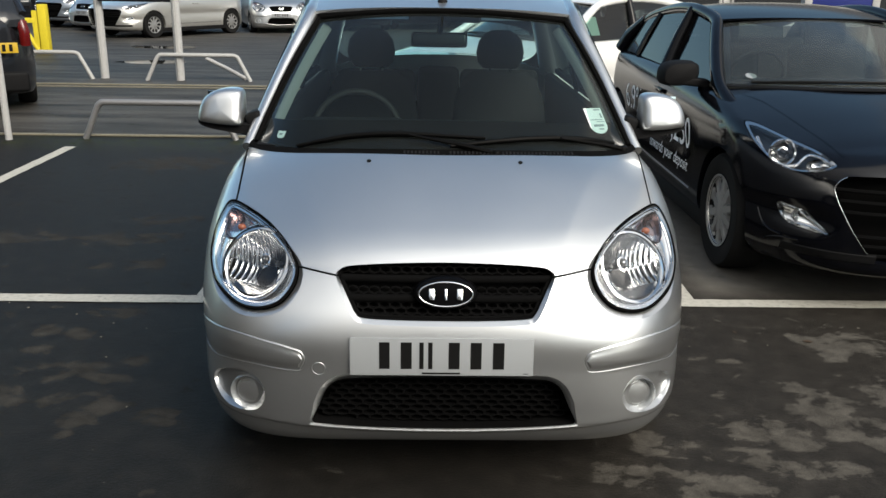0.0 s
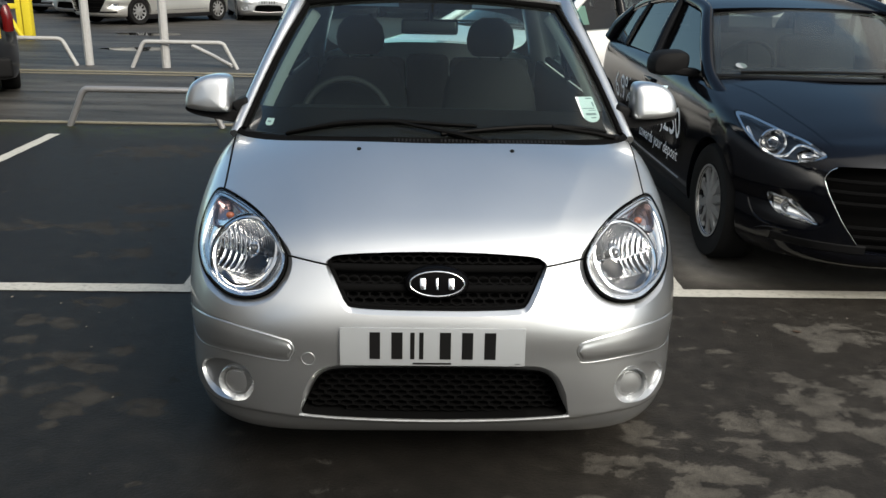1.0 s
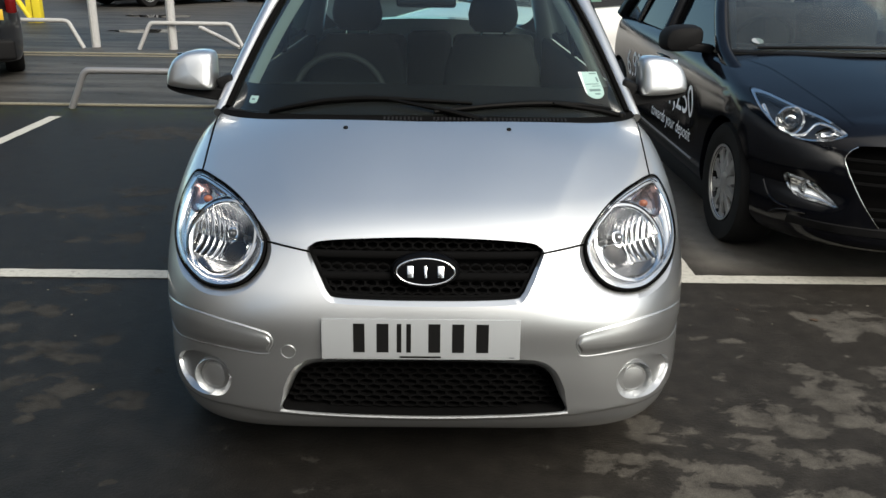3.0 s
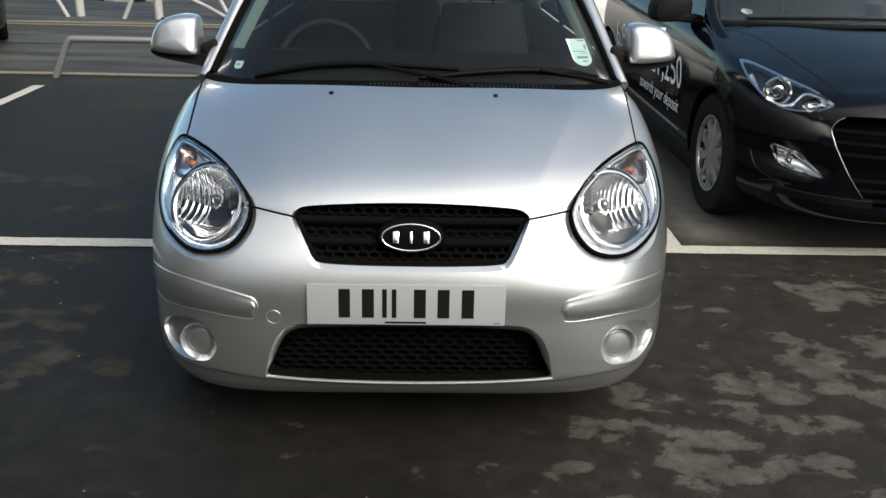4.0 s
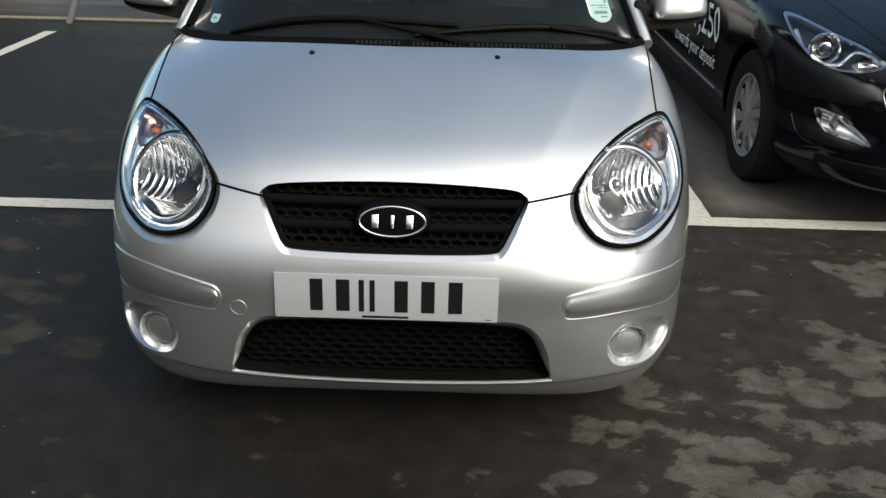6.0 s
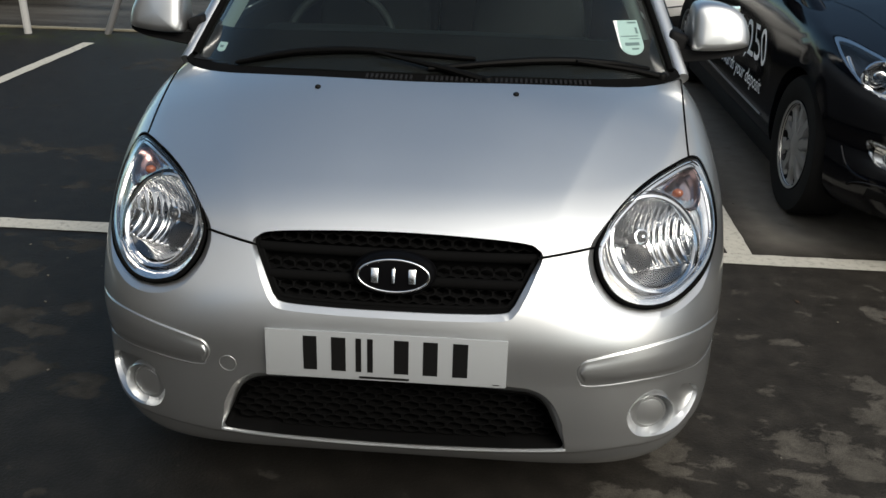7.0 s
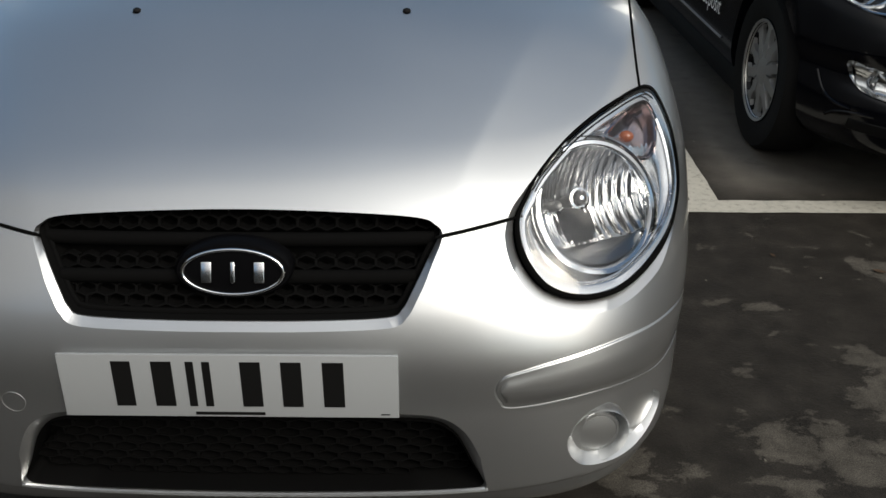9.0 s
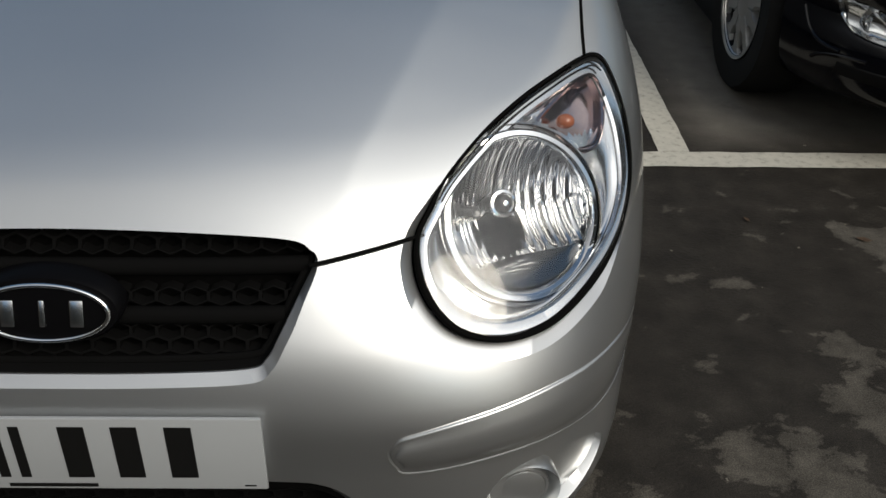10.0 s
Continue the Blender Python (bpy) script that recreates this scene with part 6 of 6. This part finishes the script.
def repainted(ob, name, label, m, paint, group=""):
    """A copy of a car in another paint."""
    car = copy_thing(ob, m)
    car.name = name
    tagged(car, label, "car", group)
    for o in car.children_recursive:
        for slot in o.material_slots:
            if slot.material == BLACK_PAINT:
                slot.link = "OBJECT"
                slot.material = paint
    return car


white_car = repainted(black_car, "white_hatchback", "white family hatchback parked askew behind the bays", pose(-0.30, 5.83, 0, 0, 0, -50), WHITE_PAINT)
for o in [o for o in white_car.children_recursive if o.name.split(".")[0] in ("door_mirror", "mirror_arm")]:
    bpy.data.objects.remove(o)
sheet_of_paper = part("paper_sheet", box((0.004, 0.20, 0.19), (0.715, 1.80, 1.07), (0, -23.7, 0)), MINT_PAPER)
sheet_of_paper.matrix_world = pose(-0.30, 5.83, 0, 0, 0, -50)
tagged(sheet_of_paper, "pale green paper sheet behind a car's side window", "paper")
repainted(black_car, "pale_hatchback", "pale silver family hatchback parked askew in the far row", pose(-7.94, 19.05, 0, 0, 0, -31.4), PEARL, "far row of cars")
repainted(black_car, "pale_hatchback", "pale silver family hatchback parked askew in the far row", pose(-10.9, 22.9, 0, 0, 0, -31.4), BLUE_GREY, "far row of cars")
repainted(black_car, "blue_hatchback", "dark blue family hatchback parked in the far row", pose(-13.8, 24.5, 0, 0, 0, -31.4), GREY_PAINT, "far row of cars")
lettering("£1,250", 0.27, 1.46, 0.535, black_car, "lettering")
lettering("towards your deposit", 0.105, 1.45, 0.405, black_car, "lettering")
lettering("6.9%", 0.27, 2.72, 0.56, black_car, "lettering")

# ---- round about ----
def hoop(x0, x1, y, high, name_mat, lean=0.16, r=0.030, yaw=0.0):
    """A trip rail: two legs leaning in and a level bar, out of one bent tube."""
    pts, bend = [], 0.10
    a, b = Vector((x0, y, 0)), Vector((x1, y, 0))
    ta, tb = Vector((x0 + lean, y, high)), Vector((x1 - lean, y, high))
    pts += [a, a.lerp(ta, 0.5), a.lerp(ta, 0.90)]
    for s in (0.25, 0.5, 0.75):
        pts.append(a.lerp(ta, 0.90).lerp(ta, s).lerp(ta.lerp(tb, 0.03), s))
    pts += [ta.lerp(tb, 0.045), ta.lerp(tb, 0.5), ta.lerp(tb, 0.955)]
    for s in (0.25, 0.5, 0.75):
        pts.append(tb.lerp(ta, 0.03).lerp(tb, s).lerp(tb.lerp(b, 0.10), s))
    pts += [b.lerp(tb, 0.90), b.lerp(tb, 0.5), b]
    rail = thing("trip_rail", "pale bent steel tube rail set in the asphalt", "trip rail", group="trip rails")
    part("rail_tube", tube(pts, r, 12), name_mat, rail)
    return rail


hoop(-3.30, -1.88, 5.87, 0.348, GALVANISED)
hoop(-4.20, -2.68, 10.58, 0.375, HOOP_PAINT, 0.19)
hoop(-6.55, -5.02, 10.66, 0.385, HOOP_PAINT, 0.19)
bent = thing("loose_rail", "bent white steel tube leaning behind the trip rails", "trip rail")
part("rail_tube", tube([(-3.42, 11.0, 0.29), (-3.1, 10.9, 0.16), (-2.80, 10.80, 0.02)], 0.03, 10), HOOP_PAINT, bent)


def post(x, y, high, r, label):
    p = thing("post", label, "post", Matrix.Translation((x, y, 0)), group="white posts")
    part("shaft", lathe([(0.0, 0.0), (r, 0.0), (r, high - 0.03), (r * 0.8, high), (0.0, high + 0.005)], 24, "z"), HOOP_PAINT, p)
    part("joint_rib", box((0.012, 0.02, high - 0.1), (-r * 0.2, -r, high / 2), bevel=0.004), HOOP_PAINT, p)


post(-4.90, 10.82, 3.4, 0.062, "tall white-painted steel post beside the trip rails")
post(-3.73, 10.66, 3.4, 0.062, "tall white-painted steel post beside the trip rails")
post(-3.98, 5.78, 2.2, 0.032, "slim white-painted steel post in the asphalt")

board = thing("sign_board", "white sign board fixed between two posts", "sign")
part("panel", box((1.05, 0.03, 0.95), (-4.31, 10.72, 1.62), bevel=0.006), SIGN_WHITE, board)
part("bottom_rail", box((1.10, 0.045, 0.05), (-4.31, 10.72, 1.135), bevel=0.006), GREY_PAINT, board)

# yellow height barrier
barrier = thing("yellow_barrier", "yellow-painted steel post with a swinging arm", "barrier", Matrix.Translation((-7.40, 14.7, 0)))
part("barrier_post", box((0.15, 0.15, 0.92), (0, 0, 0.46), bevel=0.012), YELLOW, barrier)
part("inner_post", box((0.10, 0.10, 0.80), (-0.16, 0.02, 0.40), bevel=0.01), YELLOW, barrier)
part("arm", box((0.95, 0.07, 0.09), (-0.62, 0, 0.62), bevel=0.01), YELLOW, barrier)
part("brace", tube([(-0.14, 0, 0.05), (-0.46, 0, 0.58)], 0.05, 8), YELLOW, barrier)


def plain_skin(L, W, nose, hood, tail):
    def skin(p):
        x, y, z = np.abs(p[..., 0]), p[..., 1], p[..., 2]
        w = smooth_lane(z, (0.1, 0.3, 0.6, 0.85, 1.1), (W * 0.92, W * 0.99, W, W * 0.96, W * 0.86))
        u = np.minimum(x / w, 0.9999)
        front = smooth_lane(z, (0.1, 0.2, 0.4, 0.6, 0.75, 0.95), (0.2, 0.06, 0.0, 0.03, 0.12, 0.6)) + nose * (1 - np.sqrt(1 - u ** 3.8)) - y
        top = z - (smooth_lane(y, (0.0, 0.15, 0.6, 1.1, 1.5, L), (hood - 0.22, hood - 0.12, hood - 0.03, hood + 0.05, hood + 0.08, hood + 0.12)) - 0.08 * np.clip(x / W, 0, 1.2) ** 2.6)
        d = smax(smax(front, x - w, 0.06), top * 0.85, 0.06)
        d = smax(d, 0.17 - z, 0.05)
        return smax(d, y - (L - tail * (x / W) ** 4 - 0.12 * np.clip(z - 0.55, 0, 1)), 0.12)
    return skin


def cabin_skin(L, W, hood, high, y0, y1, y2, y3):
    def skin(p):
        x, y, z = np.abs(p[..., 0]), p[..., 1], p[..., 2]
        s = np.clip((z - hood) / (high - hood), 0, 1)
        front = (y0 + (y1 - y0) * s) + 0.12 * (x / W) ** 2 - y
        rear = y - ((y3 + (y2 - y3) * s) - 0.06 * (x / W) ** 2)
        side = x - (W * 0.93 - 0.20 * W / 0.85 * s)
        top = z - (high - 0.04 * (x / W) ** 2 - 0.05 * np.clip((y - y2 + 0.9) / 0.9, 0, 1) ** 2 - 0.04 * np.clip((y1 + 0.5 - y) / 0.5, 0, 1) ** 2)
        d = smax(smax(front, rear, 0.06), side, 0.05)
        return smax(smax(d, top, 0.08), hood - 0.12 - z, 0.03)
    return skin


def simple_car(name, label, paint, m, L=4.2, W=0.88, hood=0.82, high=1.45, group="", plate_x=0.0, plate_z=0.62):
    """A parked car some way off: body, glasshouse, roof, pillars, lamps, plates, wheels."""
    car = thing(name, label, "car", m, group)
    sk = plain_skin(L, W, 0.75, hood, 0.4)
    verts, faces = star_solid(sk, 0.8, L - 0.8, 0.5, 0.8, 0.30, 0.5, 41, 17, 16, 24, 12)
    cut = []
    for side in (1, -1):
        for y in (0.85, L - 0.78):
            c = lathe([(0.34, -0.16), (0.34, 0.16)], 28, "x", True)
            bmesh.ops.translate(c, vec=(side * W * 0.94, y, 0.31), verts=c.verts)
            cut.append(c)
    finish("body", carved(verts, faces, cut), paint, car, sharp=35)
    y0, y1, y2, y3 = 0.95, 1.85, L - 0.75, L - 0.12
    cs = cabin_skin(L, W, hood + 0.06, high, y0, y1, y2, y3)
    verts, faces = star_solid(cs, 1.9, L - 1.1, hood + 0.2, 0.6, 0.25, 0.6, 25, 11, 12, 20, 12)
    mesh_object("glasshouse", verts, faces, DARK_PANE, car, sharp=40)
    P = np.array(verts)
    keep = [f for f in faces if P[list(f)][:, 2].mean() > high - 0.115]
    used = sorted({i for f in keep for i in f})
    ren = {i: k for k, i in enumerate(used)}
    mesh_object("roof", P[used] + np.array((0, 0, 0.008)), [[ren[i] for i in f] for f in keep], paint, car)
    for side in (1, -1):
        def on_side(y, z):
            s = min(max((z - hood - 0.06) / (high - hood - 0.06), 0), 1)
            return (W * 0.93 - 0.20 * W / 0.85 * s - 0.004, y, z)
        for pts in ((on_side(y0 + 0.12, hood + 0.08), on_side(y1 + 0.10, high - 0.10)), (on_side(2.15, hood + 0.08), on_side(2.22, high - 0.08)), (on_side(y2 - 0.25, hood + 0.08), on_side(y2 - 0.30, high - 0.09)), (on_side(y3 - 0.10, hood + 0.10), on_side(y2 - 0.02, high - 0.11))):
            sided_part("pillar", tube(pts, 0.045, 8), paint, car, side)
        # lamps
        loop = outline([(0.46, 0.66), (0.56, 0.70), (0.68, 0.735), (0.78, 0.745), (0.80, 0.70), (0.74, 0.64), (0.60, 0.625)], 3) * np.array((W / 0.88, 1.0))
        c = loop.mean(0)
        lamp = sided_part("headlamp", ring_loft([on_front(sk, loop + (c - loop) * f) - np.array((0, d, 0)) for f, d in ((0, -0.01), (0.06, 0.006), (0.4, 0.012), (0.9, 0.014))], False, True), REFLECTOR, car, side)
        tl = [(0.90 * W, L - 0.20, 0.72), (0.90 * W, L - 0.16, 0.86), (0.88 * W, L - 0.22, 0.96)]
        sided_part("tail_lamp", tube(tl, 0.06, 10), RED_LENS, car, side)
        sided_part("door_mirror", box((0.16, 0.11, 0.11), (W + 0.06, 1.42, hood + 0.13), bevel=0.035, seg=3), paint, car, side)
        for y in (0.85, L - 0.78):
            build_wheel(car, (side * (W - 0.12), y, 0.31), side, 0.31, 0.19, 0.205, 7, RUBBER, RIM_SILVER)
    front = part("number_plate", box((0.52, 0.01, 0.11), (0, -0.012, 0.42), bevel=0.002), PLATE, car)
    for x in (-0.19, -0.12, -0.05, 0.06, 0.13, 0.20):
        part("plate_bar", box((0.035, 0.002, 0.075), (x, -0.0185, 0.42)), PLATE_BLACK, front, smooth=False)
    rear = part("rear_plate", box((0.52, 0.01, 0.11), (plate_x, L + 0.004, plate_z), bevel=0.002), YELLOW_PLATE, car)
    for x in (-0.19, -0.12, -0.05, 0.06, 0.13, 0.20):
        part("plate_bar", box((0.035, 0.002, 0.075), (plate_x + x, L + 0.0105, plate_z)), PLATE_BLACK, rear, smooth=False)
    g = on_front(sk, [(x, 0.56) for x in np.linspace(-0.42, 0.42, 9)])
    part("grille", tube(g, [0.02] + [0.045] * 7 + [0.02], 8), BLACK_PLASTIC, car)
    g = on_front(sk, [(x, 0.27) for x in np.linspace(-0.5, 0.5, 9)])
    part("lower_intake", tube(g, [0.02] + [0.05] * 7 + [0.02], 8), BLACK_PLASTIC, car)
    part("rear_bumper", box((2 * W - 0.2, 0.10, 0.22), (0, L - 0.02, 0.33), bevel=0.04, seg=3), BLACK_PLASTIC, car)
    return car


def facing(x, y, deg):
    """A car's pose: its nose at (x, y); deg 0 looks towards -y, growing to the left from above."""
    return pose(x, y, 0, 0, 0, deg)


for x, y, deg in ((-4.03, 21.65, 17.5), (-9.3, 21.4, -31.4)):
    car = copy_thing(hatch, facing(x, y, deg))
    car.name = "far_silver_hatchback"
    tagged(car, "silver metallic small hatchback parked in the far row", "car", "far row of cars")
dark = simple_car("dark_estate", "dark grey estate car parked in the far row", GREY_PAINT, facing(-1.9, 23.0, 14), hood=0.84, high=1.45, group="far row of cars")
for x, y, deg in ((-0.2, 24.2, 14), (1.4, 25.4, 14), (-15.5, 28.5, -32), (-12.0, 27.6, -32), (-8.5, 27.0, -32)):
    copy_thing(dark, facing(x, y, deg))
simple_car("dark_four_by_four", "dark grey four-by-four seen from its tail, with a yellow plate", GREY_PAINT, facing(-7.17, 11.03, 206.7), L=4.3, W=0.90, hood=0.95, high=1.60, plate_x=-0.46, plate_z=0.70)


def building(x, y, wide, deep, high):
    b = thing("showroom", "pale showroom building with dark glazed front", "building", Matrix.Translation((x, y, 0)))
    part("wall", box((wide, deep, high), (0, deep / 2, high / 2), bevel=0.05), RENDER_WALL, b)
    part("roof", box((wide + 0.6, deep + 0.6, 0.35), (0, deep / 2, high + 0.17), bevel=0.05), HOOP_PAINT, b)
    n = int(wide // 3.2)
    for i in range(n):
        cx = -wide / 2 + (i + 0.5) * wide / n
        w = part("window", box((wide / n - 0.35, 0.12, 2.3), (cx, -0.03, 1.45), bevel=0.02), HOOP_PAINT, b)
        part("pane", box((wide / n - 0.55, 0.06, 2.1), (cx, -0.075, 1.45)), DARK_PANE, w, smooth=False)
    return b


building(14.0, 30.0, 26.0, 12.0, 5.0)
sign = thing("sign_block", "dark blue sign block on pale posts", "sign", Matrix.Translation((9.6, 18.5, 0)))
part("board", box((1.7, 0.20, 0.55), (0, 0, 1.15), bevel=0.02), BLUE_SIGN, sign)
for dx in (-0.8, 0.8):
    part("leg", box((0.18, 0.24, 1.45), (dx, 0, 0.725), bevel=0.02), HOOP_PAINT, sign)
